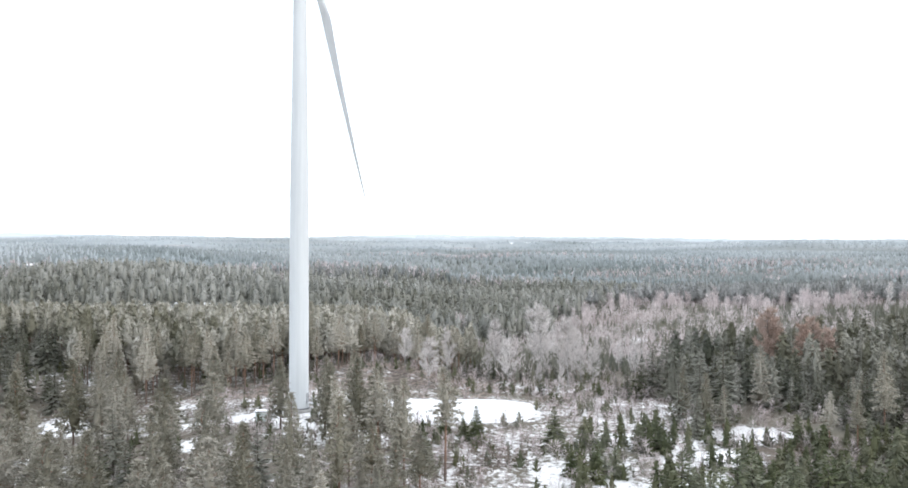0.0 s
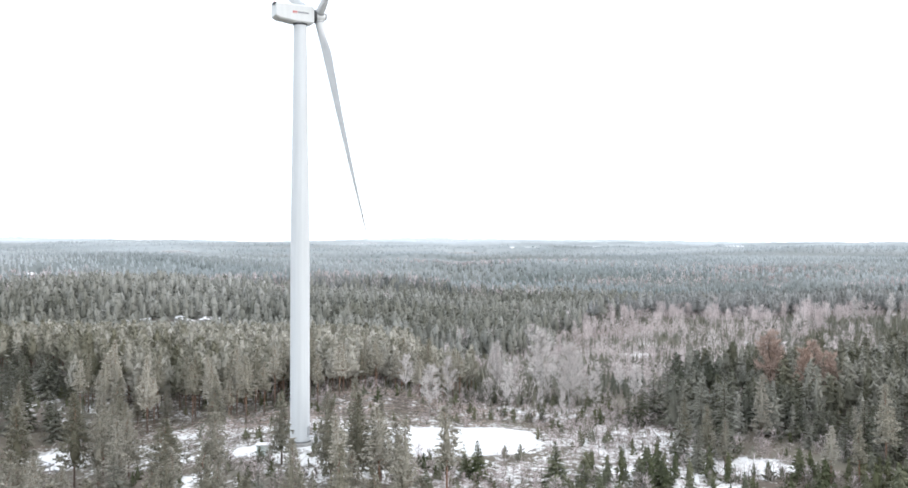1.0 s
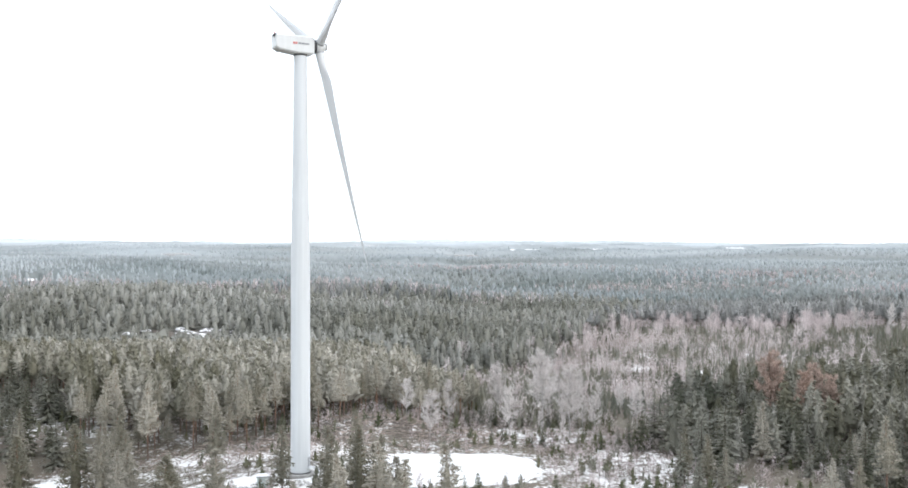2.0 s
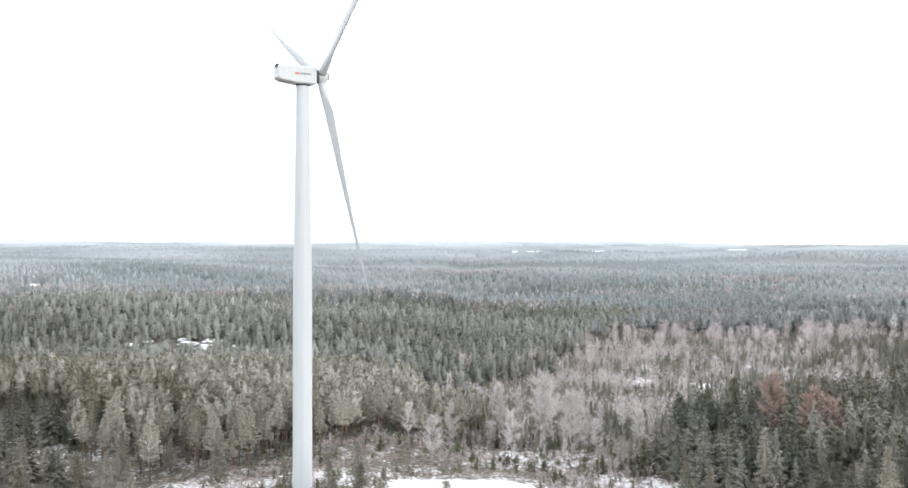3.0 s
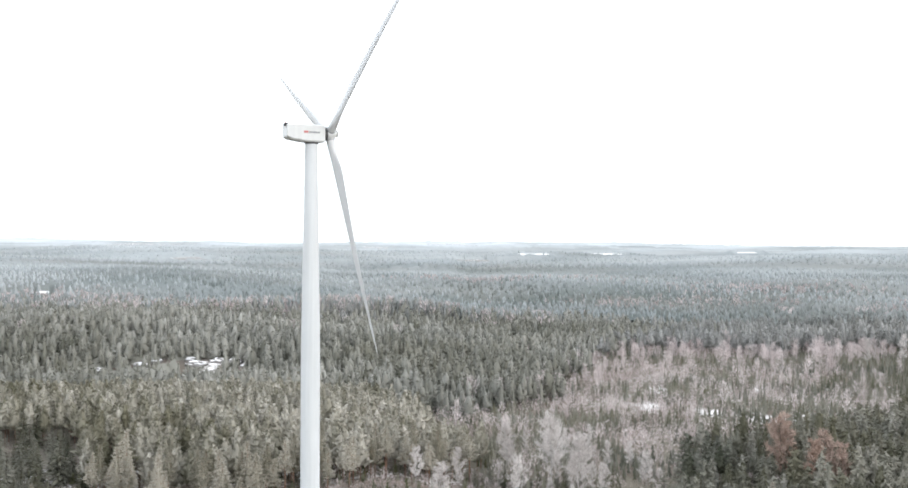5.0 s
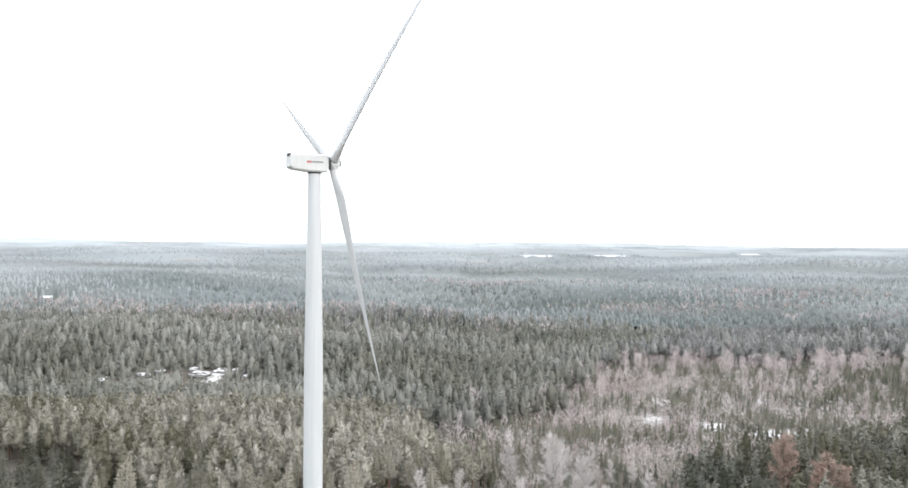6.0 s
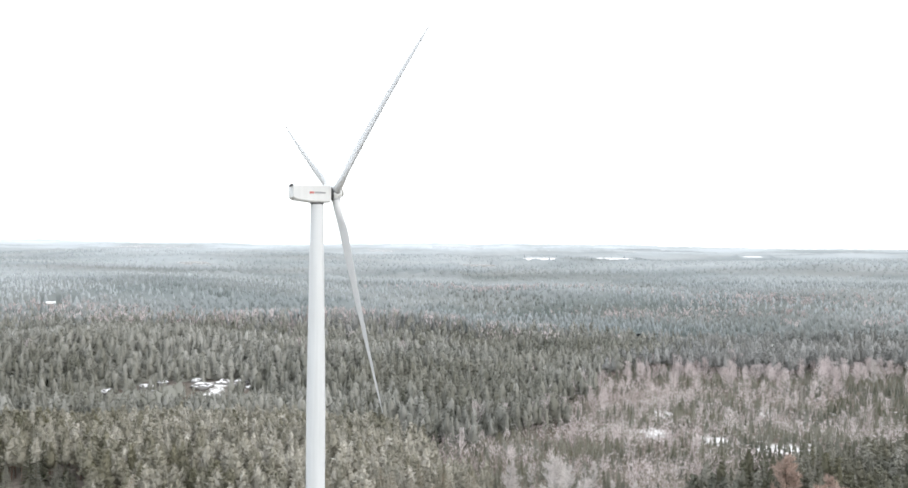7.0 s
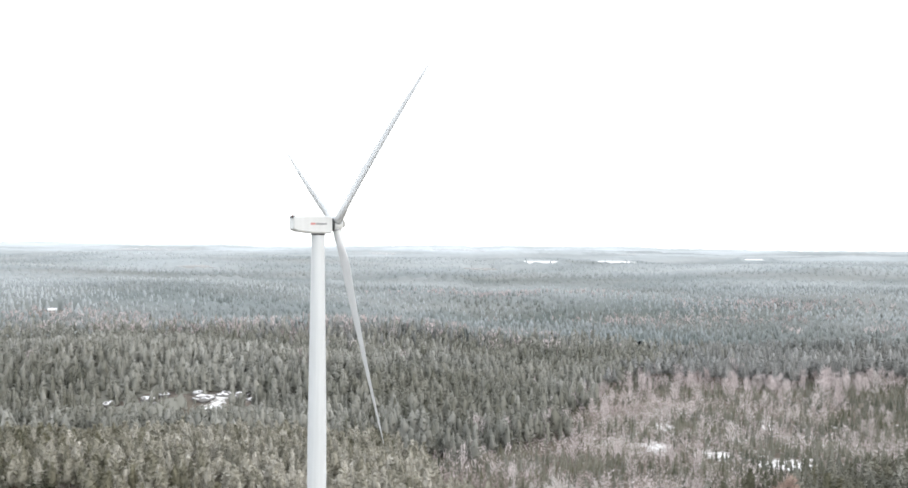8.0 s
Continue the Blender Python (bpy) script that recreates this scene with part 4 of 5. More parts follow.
def model_birch(q, n, width, low=0.2):
    wood = [spike((0, 0, -0.03), (0, 0, 0.8), 0.010, 0.004, 3)]
    s = q.random(n)
    az = q.uniform(0, 6.28, n)
    reach = 0.15 * np.sin(np.pi * (0.15 + 0.75 * s)) * q.uniform(0.2, 1.0, n)
    base = np.stack([np.cos(az) * reach, np.sin(az) * reach, low + (0.85 - low) * s], 1)
    ways = np.stack([np.cos(az) * 0.4, np.sin(az) * 0.4, np.ones(n)], 1) + q.normal(size=(n, 3)) * 0.3
    ways /= np.linalg.norm(ways, axis=1, keepdims=True)
    return wood, [slivers(base, ways, q.uniform(0.13, 0.28, n), np.full(n, width), q)]


def stand_of(name, models, spots, heights, tints, mats, label, category, q, width=1.0, smooth=False):
    """One mesh of many trees: each spot takes one of the models, turned and scaled."""
    vs, fs, ix, ts, n = [], [], [], [], 0
    pick = q.integers(len(models), size=len(spots))
    for k, (wood, green) in enumerate(models):
        at = np.flatnonzero(pick == k)
        if len(at) == 0:
            continue
        v, f = joined(wood + green)
        wood_faces = sum(len(b) for a, b in wood)
        h = heights[at]
        a = q.uniform(0, 6.28, len(at))
        w = h * width * q.uniform(0.75, 1.3, len(at))
        x = (np.cos(a)[:, None] * v[:, 0] - np.sin(a)[:, None] * v[:, 1]) * w[:, None] + spots[at, 0][:, None]
        y = (np.sin(a)[:, None] * v[:, 0] + np.cos(a)[:, None] * v[:, 1]) * w[:, None] + spots[at, 1][:, None]
        z = v[:, 2] * h[:, None] + ground_z(spots[at, 0], spots[at, 1])[:, None]
        vs.append(np.stack([x, y, z], -1).reshape(-1, 3))
        fs.append((f[None] + (n + len(v) * np.arange(len(at)))[:, None, None]).reshape(-1, 3))
        ix.append(np.tile(np.arange(len(f)) < wood_faces, len(at)))
        ts.append(np.repeat(tints[at], len(v)))
        n += len(v) * len(at)
    me = tri_mesh(name, np.vstack(vs), np.vstack(fs), mats, np.concatenate(ix).astype(np.int32), np.concatenate(ts))
    me.polygons.foreach_set("use_smooth", np.full(len(me.polygons), smooth))
    return tagged(new(name, me), label, category, kind="stuff")


q = np.random.default_rng(23)
MAT_STAND_PINE = forest("stand_pine_needles", (0.142, 0.139, 0.096), (0.20, 0.19, 0.134), (0.63, 0.60, 0.54), 0.02)
MAT_STAND_SPRUCE = forest("stand_spruce_needles", (0.08, 0.086, 0.064), (0.15, 0.144, 0.10), (0.48, 0.465, 0.42), 0.02)
MAT_STAND_BIRCH = forest("thicket_twigs", (0.35, 0.285, 0.275), (0.49, 0.41, 0.40), (0.80, 0.735, 0.725), 0.015)
MAT_HILL = forest("hill_forest_needles", (0.115, 0.118, 0.095), (0.184, 0.181, 0.146), (0.56, 0.555, 0.52), 0.012)
MAT_EDGE = forest("edge_forest_needles", (0.085, 0.093, 0.083), (0.15, 0.147, 0.128), (0.55, 0.55, 0.54), 0.01)
# its bluish pale tone carries the haze of distance as well as frost
MAT_FAR = forest("far_forest_hazed_needles", (0.095, 0.115, 0.105), (0.17, 0.176, 0.158), (0.56, 0.597, 0.615), 0.004)
MAT_SAPLING = forest("sapling_needles", (0.08, 0.09, 0.05), (0.14, 0.14, 0.08), (0.50, 0.48, 0.44), 0.1)
MAT_SCRUB = forest("heath_twigs", (0.11, 0.088, 0.065), (0.20, 0.165, 0.13), (0.56, 0.515, 0.48), 0.05)
MAT_SLASH = plain("grey_dead_wood", (0.52, 0.43, 0.375), 0.9, 0.0, 0.6, 0.8)
MAT_TRUNK = plain("stand_trunks", (0.20, 0.13, 0.095), 0.9)
MAT_TRUNK_PALE = plain("thicket_stems", (0.30, 0.26, 0.24), 0.9)

mid_pines = [model_conifer(q, q.uniform(0.28, 0.42), q.uniform(0.16, 0.19), 0.78, (5, 7), 150, 0.085, 0.7) for _ in range(8)]
mid_spruces = [model_conifer(q, 0.04, q.uniform(0.20, 0.24), 0.85, (6, 7), 190, 0.10, -0.05, True, 0.8, 0.35, 0.5) for _ in range(8)]
mid_birches = [model_birch(q, 190, 0.0075, 0.15) for _ in range(6)]
brush = [model_birch(q, 22, 0.028, 0.02) for _ in range(6)]
small_spruces = [model_spruce(q, 3, 5) for _ in range(6)]
low_pines = [model_conifer(q, 0.2, q.uniform(0.135, 0.18), 0.66, (4, 6), 38, 0.10, 0.6, False, 0.5, 0.42, 0.74) for _ in range(12)]
hill_spruces = [model_conifer(q, 0.06, q.uniform(0.12, 0.16), 0.9, (5, 6), 34, 0.10, 0.25, False, 0.8, 0.4, 0.74) for _ in range(10)]
far_trees = [model_conifer(q, 0.1, q.uniform(0.13, 0.18), 0.85, (3, 5), 0, 0.16, 1.0, False, 0.8, 0.4, 1.0) for _ in range(10)]
dots = [model_conifer(q, 0.1, q.uniform(0.15, 0.18), 0.7, (2, 5), 0, 0, 1.0, False, 0.9, 0.15) for _ in range(5)]


def tinted(p, mean, each, patch, size, seed):
    """Each tree's share of frost, plus haze painted into far stands: its own chance and that of its patch."""
    return np.clip(mean + each * q.normal(size=len(p)) + patch * 2 * (patchy(p[:, 0], p[:, 1], size, seed) - 0.5), 0.0, 1.0)


stand_of("pine_forest", mid_pines, stand_far, q.uniform(12.5, 17, len(stand_far)), tinted(stand_far, 0.43 - 0.2 * np.clip((-0.33 - u_of(stand_far[:, 0], stand_far[:, 1])) / 0.08, 0, 1), 0.17, 0.1, 30, 1), [MAT_STAND_PINE, MAT_TRUNK], "stand of tall frosted grey-green pines behind the turbine", "forest", q, 1.25, True)
stand_of("spruce_forest", mid_spruces + mid_pines[:3], dense_far, q.uniform(8, 16.5, len(dense_far)) * (0.75 + 0.45 * patchy(dense_far[:, 0], dense_far[:, 1], 10, 2)), tinted(dense_far, 0.22, 0.18, 0.08, 25, 2), [MAT_STAND_SPRUCE, MAT_TRUNK], "dense stand of dark green spruces", "forest", q, 1.05, True)


under = scatter(q, -170, 14, 246, 330, 4.2, lambda x, y: np.where((y > stand_edge(x) + 12) & (y < stand_edge(x) + 40) & (x < 12), 0.5, 0.0))
stand_of("undergrowth", small_spruces, under, q.uniform(1.2, 4.0, len(under)), tinted(under, 0.1, 0.1, 0.05, 20, 3), [MAT_SAPLING, MAT_TRUNK], "dark young spruces under the tall pines", "undergrowth", q, 1.5)


thin_spruces = [model_conifer(q, 0.02, q.uniform(0.24, 0.3), 0.9, (5, 4), 130, 0.13, -0.15, True, 0.85) for _ in range(5)]
stand_of("young_spruce_thicket", thin_spruces, young_far, q.uniform(3.5, 8, len(young_far)), tinted(young_far, 0.06, 0.06, 0.04, 15, 2), [MAT_SAPLING, MAT_TRUNK], "young olive-green spruces at the back of the clearing", "thicket", q, 1.0)


def ragged(x, y):
    return 9 * np.sin(y / 13.0 + 0.7) + 6 * np.sin(y / 5.7 + x / 40) + 10 * np.sin(y / 37.0)


def on_hill(x, y):
    """How surely a tree belongs to the wooded hill: the woods mingle along its edges."""
    return sig((880 + 35 * np.sin(x / 70) - y) / 22) * sig((2 + (y - 430) * 0.46 + ragged(x, y) - x) / (2 + 0.05 * np.clip(y - 560, 0, 400)))


def hill_keep(x, y):
    """The wooded hill behind the pine stand."""
    u = u_of(x, y)
    k = (u > -0.62) & (u < 0.62) & (y > 437) & ((y > 655) | (x < 2 + (y - 430) * 0.46 + ragged(x, y)))
    bare = 0.5 * hump(x, y, -156, 530, 8, 22) + 0.4 * hump(x, y, -140, 548, 22, 12) + 0.7 * hump(x, y, -185, 548, 9, 7) + 0.6 * hump(x, y, -215, 532, 18, 6) + 0.8 * hump(x, y, -149, 532, 7, 20)
    return np.where(k, np.clip(0.9 - 1.3 * bare, 0, 1), 0.0) * np.where(y > 600, on_hill(x, y), 1.0)


hill = scatter(q, -580, 330, 436, 970, 5.5, hill_keep)
kind = q.random(len(hill)) + 0.5 * (patchy(hill[:, 0], hill[:, 1], 45, 3) - 0.5)
a, b = hill[kind < 0.66], hill[kind >= 0.66]


def hill_heights(p, lo, hi):
    """Trees stay low on the thin soil round the bare rock."""
    h = q.uniform(lo, hi, len(p))
    return h * (1 - 0.45 * np.clip(1.3 * hump(p[:, 0], p[:, 1], -170, 515, 65, 28), 0, 1))


stand_of("hill_pine_forest", low_pines, a, hill_heights(a, 9, 18), tinted(a, 0.26 + 0.7 * frost_haze(a), 0.08, 0.14, 40, 4), [MAT_HILL, MAT_TRUNK], "frosted pine forest on a low hill", "forest", q, 1.45, True)
stand_of("hill_spruce_forest", hill_spruces, b, hill_heights(b, 8, 18), tinted(b, 0.17 + 0.7 * frost_haze(b), 0.07, 0.12, 40, 5), [MAT_HILL, MAT_TRUNK], "grey-green spruce forest on a low hill", "forest", q, 1.45, True)


def regrowth_keep(x, y):
    """The felled area grown over with birch brush and small spruces."""
    u = u_of(x, y)
    k = (u < 0.62) & (y > 282) & (y < 690) & (x > 14 - np.clip(y - 290, 0, 140) * 0.36 + np.clip(y - 425, 0, 999) * 0.46 + np.clip((y - 425) / 30, 0, 1) * ragged(x, y)) & (y > 318 + (u - 0.2) * 330)
    k |= (u > 0.03) & (u < 0.25) & (y > 296) & (y < 370) & (x > 15)
    return np.where(k, np.clip(0.95 - 2.0 * np.clip(snow_at(x, y) - 0.22, 0, 1), 0, 1), 0.0)


field = scatter(q, -20, 420, 282, 692, 3.6, regrowth_keep)
kind = q.random(len(field)) * 0.5 + 0.5 * patchy(field[:, 0], field[:, 1], 17, 6) + 0.22 * np.clip((field[:, 0] - 140) / 100, -0.4, 1) + 0.10 * np.clip((470 - field[:, 1]) / 90, -0.6, 1)
a, b = field[kind < 0.42], field[kind >= 0.42]
stand_of("birch_thicket", brush, a, q.uniform(2.8, 7.5, len(a)), tinted(a, 0.48, 0.17, 0.2, 26, 7), [MAT_STAND_BIRCH, MAT_TRUNK_PALE], "pinkish-grey leafless birch thicket touched with frost", "thicket", q, 1.5)
stand_of("spruce_regrowth", small_spruces, b, q.uniform(2.2, 6.5, len(b)), tinted(b, 0.2, 0.10, 0.08, 30, 8), [MAT_STAND_SPRUCE, MAT_TRUNK], "young grey-green spruces among birch brush", "thicket", q, 1.3)
seed_trees = scatter(q, 0, 400, 300, 690, 15, lambda x, y: (0.3 + 0.5 * sig((y - 530) / 20) * sig((185 - x) / 25)) * (regrowth_keep(x, y) > 0))
stand_of("seed_birches", mid_birches, seed_trees, q.uniform(7, 14, len(seed_trees)), tinted(seed_trees, 0.62, 0.15, 0.1, 30, 9), [MAT_STAND_BIRCH, MAT_TRUNK_PALE], "scattered frosted birches left on the felled area", "birch trees", q, 1.1)


def beyond_keep(x, y):
    u = u_of(x, y)
    k = (np.abs(u) < 0.60) & (y >= 640)
    k &= ~((y < 664 + 11 * np.sin(x / 19) + 9 * np.sin(x / 7.3) + 12 * np.sin(x / 43)) & (x > 100))
    opening = np.maximum(hump(x, y, 196, 690, 10, 10), hump(x, y, 80, 925, 7, 7))
    opening = np.maximum(opening, hump(x, y, -482, 1040, 30, 42))
    return np.where(k, np.clip(0.95 - 1.5 * opening, 0, 1), 0.0) * (1 - on_hill(x, y))


beyond = np.vstack([scatter(q, -900, 900, 640, 1080, 6.8, beyond_keep), scatter(q, -900, 900, 1080, 1560, 8.6, beyond_keep)])
kind = q.random(len(beyond)) * 0.7 + 0.3 * patchy(beyond[:, 0], beyond[:, 1], 80, 1)
a, b = beyond[kind < 0.40], beyond[kind >= 0.40]
wall = beyond[beyond[:, 1] < 880]
rim = (wall[:, 1] < 700) & (wall[:, 0] > 90)
stand_of("edge_pine_forest", mid_pines, wall[rim], q.uniform(14, 19, rim.sum()), tinted(wall[rim], 0.44, 0.1, 0.1, 40, 4), [MAT_EDGE, MAT_TRUNK], "dark tall pines along the edge of the felled area", "forest", q, 1.15, True)
wall = wall[~rim]
a, b = a[a[:, 1] >= 880], b[b[:, 1] >= 880]
stand_of("edge_forest", low_pines + hill_spruces[:3], wall, q.uniform(10, 19, len(wall)), tinted(wall, 0.36 + frost_haze(wall), 0.09, 0.12, 60, 4), [MAT_EDGE, MAT_TRUNK], "dark pine and spruce forest behind the felled area", "forest", q, 1.2, True)
stand_of("far_pine_forest", far_trees[:3], a, q.uniform(11, 17.5, len(a)), tinted(a, 0.27 + frost_haze(a), 0.035, 0.18, 75, 2), [MAT_FAR, MAT_TRUNK], "haze-tinted blue-grey frosted pine forest far behind the hill", "forest", q, 1.4, True)
stand_of("far_spruce_forest", far_trees[3:], b, q.uniform(10, 17, len(b)), tinted(b, 0.22 + frost_haze(b), 0.035, 0.18, 65, 5), [MAT_FAR, MAT_TRUNK], "haze-tinted blue-grey frosted spruce forest far behind the hill", "forest", q, 1.45, True)


def broadleaf_keep(x, y):
    """Bare frosted broadleaf woods on the far slopes."""
    k = np.maximum.reduce([hump(x, y, 400, 1215, 110, 45), hump(x, y, -240, 905, 130, 40), hump(x, y, -60, 925, 90, 30), hump(x, y, 40, 1330, 120, 40), hump(x, y, -420, 960, 60, 60), hump(x, y, 260, 1090, 130, 30), hump(x, y, 470, 1010, 40, 40), 0.9 * hump(x, y, -20, 872, 30, 14), 0.9 * hump(x, y, 35, 845, 32, 14), 0.8 * hump(x, y, 92, 815, 32, 12)])
    return np.clip(1.2 * k, 0, 0.8) * (0.35 + 0.65 * patchy(x, y, 23, 5))


broadleaf = scatter(q, -560, 620, 795, 1450, 7.0, broadleaf_keep)
stand_of("far_broadleaf_wood", [model_birch(q, 26, 0.035, 0.15) for _ in range(6)], broadleaf, q.uniform(11, 18, len(broadleaf)), tinted(broadleaf, 0.25 + 0.2 * np.clip((900 - broadleaf[:, 1]) / 40, 0, 1) * (broadleaf[:, 0] > -70), 0.12, 0.15, 40, 7), [MAT_STAND_BIRCH, MAT_TRUNK_PALE], "pinkish-grey bare broadleaf trees on the far slopes", "forest", q, 1.3)


def distant_keep(x, y):
    open_land = 0.0 * x
    for cx, cy, sx, sy in FIELDS:
        open_land = np.maximum(open_land, np.clip(1.6 * hump(x, y, cx, cy, sx, sy), 0, 1))
    return np.where((np.abs(u_of(x, y)) < 0.60) & (y >= 1500), np.clip(0.95 - 1.3 * open_land, 0, 1), 0.0)


def build_canopy():
    """The closed canopy of the far woods: one bumpy sheet through the tops, open over fields and lakes."""
    ang = np.linspace(-0.60, 0.60, 340)
    rad = 930 * (5500 / 930) ** np.linspace(0, 1, 160)
    a, d = np.meshgrid(ang, rad)
    d = d * (1 + 0.0012 * q.normal(size=d.shape))
    x, y = d * np.sin(a), d * np.cos(a)
    rise = np.clip((d - 930) / 600, 0, 1)
    z = ground_z(x, y) + 8.0 + 1.5 * rise + 0.7 * (1 + rise) * q.normal(size=d.shape)
    z += 3 * rise * (patchy(x, y, 120, 2) + patchy(x, y, 47, 4) - 1)
    p = np.stack([x.ravel(), y.ravel()], 1)
    bare = 0.0 * x
    for cx, cy, sx, sy in FIELDS:
        bare = np.maximum(bare, np.clip(1.6 * hump(x, y, cx, cy, sx, sy), 0, 1))
    bare = np.maximum(bare, 1.4 * hump(x, y, -482, 1035, 42, 55))
    z = np.where(bare > 0.62, ground_z(x, y) - 3, z)
    n, m = d.shape
    i = (np.arange(n - 1)[:, None] * m + np.arange(m - 1)[None]).ravel()
    f = np.concatenate([np.stack([i, i + 1, i + m], 1), np.stack([i + 1, i + m + 1, i + m], 1)])
    # the sheet pales towards the horizon: haze put into its tint
    tint = tinted(p, 0.12 + frost_haze(p), 0.012, 0.14, 120, 3)
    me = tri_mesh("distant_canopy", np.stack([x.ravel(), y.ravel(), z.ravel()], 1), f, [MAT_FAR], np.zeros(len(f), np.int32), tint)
    me.polygons.foreach_set("use_smooth", np.ones(len(f), bool))
    return tagged(new("distant_canopy", me), "closed canopy of frosted, haze-tinted blue-grey forest rolling to the horizon", "forest", kind="stuff")


build_canopy()


def build_gap_fill():
    """Pale sheet added to lighten gaps between trees of the hill and edge forest."""
    ang, rad = np.linspace(-0.58, 0.58, 200), np.linspace(445, 930, 60)
    a, d = np.meshgrid(ang, rad)
    x, y = d * np.sin(a), d * np.cos(a)
    wooded = np.maximum(hill_keep(x, y) * (y < 700) * (x < (y - 450) * 0.46), beyond_keep(x, y) * (y > 720))
    z = ground_z(x, y) + np.where(wooded > 0.8, 3.0 + 1.2 * q.normal(size=d.shape), -2.0)
    n, m = d.shape
    i = (np.arange(n - 1)[:, None] * m + np.arange(m - 1)[None]).ravel()
    f = np.concatenate([np.stack([i, i + 1, i + m], 1), np.stack([i + 1, i + m + 1, i + m], 1)])
    p = np.stack([x.ravel(), y.ravel()], 1)
    me = tri_mesh("understorey", np.stack([x.ravel(), y.ravel(), z.ravel()], 1), f, [MAT_HILL], np.zeros(len(f), np.int32), tinted(p, 0.22, 0.05, 0.1, 40, 4))
    me.polygons.foreach_set("use_smooth", np.ones(len(f), bool))
    return tagged(new("understorey", me), "pale sheet added to lighten the gaps between the forest trees", "undergrowth", kind="stuff")


build_gap_fill()
distant = scatter(q, -1900, 1900, 1500, 2900, 19, distant_keep)
stand_of("distant_forest", dots, distant, q.uniform(13, 17, len(distant)) * (1.05 - 0.00004 * (distant[:, 1] - 1500)), tinted(distant, 0.15 + frost_haze(distant), 0.03, 0.14, 120, 3), [MAT_FAR, MAT_TRUNK], "pale frosted, haze-tinted forest tops rolling to the horizon", "forest", q, 2.2, True)

# bare birches that fringe the felled area
fringe = scatter(q, 95, 330, 585, 715, 7.5, lambda x, y: 0.75 * hump(x, y, 200, 650, 110, 34) * (0.3 + 0.9 * patchy(x, y, 12, 3)))
stand_of("fringe_birches", mid_birches, fringe, q.uniform(8, 15, len(fringe)), tinted(fringe, 0.42, 0.16, 0.15, 30, 2), [MAT_STAND_BIRCH, MAT_TRUNK_PALE], "pinkish-grey bare birches fringing the felled area", "birch trees", q, 1.25)

# frosted birches standing singly or in clumps in the far forest
clumps = np.vstack([np.array([[cx, cy]]) + q.normal(size=(n, 2)) * [s, s * 1.5] for cx, cy, n, s in
                    ((343, 1000, 14, 6), (418, 975, 14, 8), (78, 925, 5, 3), (200, 690, 4, 5), (-118, 640, 6, 12), (16, 492, 2, 2), (2, 490, 2, 2), (40, 500, 3, 4), (230, 610, 8, 18), (-290, 620, 6, 20), (-60, 780, 14, 40))])
stand_of("frosted_birches", mid_birches, clumps, q.uniform(11, 17, len(clumps)), tinted(clumps, 0.45, 0.15, 0.0, 30, 1), [MAT_STAND_BIRCH, MAT_TRUNK_PALE], "pale frosted birches standing out of the forest", "birch trees", q, 1.3)


# ---- low growth, slash and stones of the clearing ----
def clearing_keep(x, y):
    u = u_of(x, y)
    k = (u > -0.45) & (u < 0.6) & (y > 120) & (y < 300)
    pad = (np.abs(x + 3) < 23.5) & (np.abs(y - 225) < 16.5)
    foot = np.hypot(x - TOWER[0], y - TOWER[1]) < 6
    track = (np.abs(y - 207) < 3) & (x < -20) & (x > -68)
    return np.where(k & ~pad & ~foot & ~track, np.clip(0.35 + 0.6 * patchy(x, y, 6, 2.2), 0, 1) * (1 - 0.85 * np.clip((snow_at(x, y) - 0.36) / 0.08, 0, 1)), 0.0)


g = np.random.default_rng(31)
tufts = [model_birch(g, 13, 0.07, 0.0) for _ in range(6)]
low = scatter(g, -120, 120, 126, 300, 1.8, lambda x, y: clearing_keep(x, y) * 0.7)
stand_of("heath_scrub", tufts, low, g.uniform(0.6, 2.0, len(low)) * (0.6 + 0.8 * patchy(low[:, 0], low[:, 1], 8, 1)), tinted(low, 0.26, 0.3, 0.2, 12, 3), [MAT_SCRUB, MAT_TRUNK_PALE], "frosted heather, grass and dwarf scrub on the clearing", "scrub", g, 2.2)
sapling_spots = scatter(g, -70, 110, 126, 300, 3.4, lambda x, y: clearing_keep(x, y) * (0.3 + 0.6 * patchy(x, y, 11, 4)))
stand_of("spruce_saplings", [model_conifer(g, 0.0, g.uniform(0.2, 0.28), 0.8, (3, 3), 26, 0.22, 0.6, False, 0.7) for _ in range(6)], sapling_spots, g.uniform(0.9, 4.0, len(sapling_spots)) * (0.7 + 0.5 * patchy(sapling_spots[:, 0], sapling_spots[:, 1], 5, 1)), tinted(sapling_spots, 0.10, 0.14, 0.08, 12, 3), [MAT_SAPLING, MAT_TRUNK], "knee-high to head-high conifer saplings in the scrub", "saplings", g, 1.1)
brushes = scatter(g, -60, 110, 135, 300, 3.2, lambda x, y: clearing_keep(x, y) * np.clip(0.35 + 1.2 * hump(x, y, 38, 215, 30, 45) + 0.7 * hump(x, y, 15, 175, 22, 18), 0, 1))
stand_of("birch_brush", [model_birch(g, 60, 0.014, 0.0) for _ in range(6)], brushes, g.uniform(2.0, 5.0, len(brushes)), tinted(brushes, 0.35, 0.15, 0.15, 14, 5), [MAT_STAND_BIRCH, MAT_TRUNK_PALE], "pinkish leafless birch saplings on the clearing", "thicket", g, 1.7)


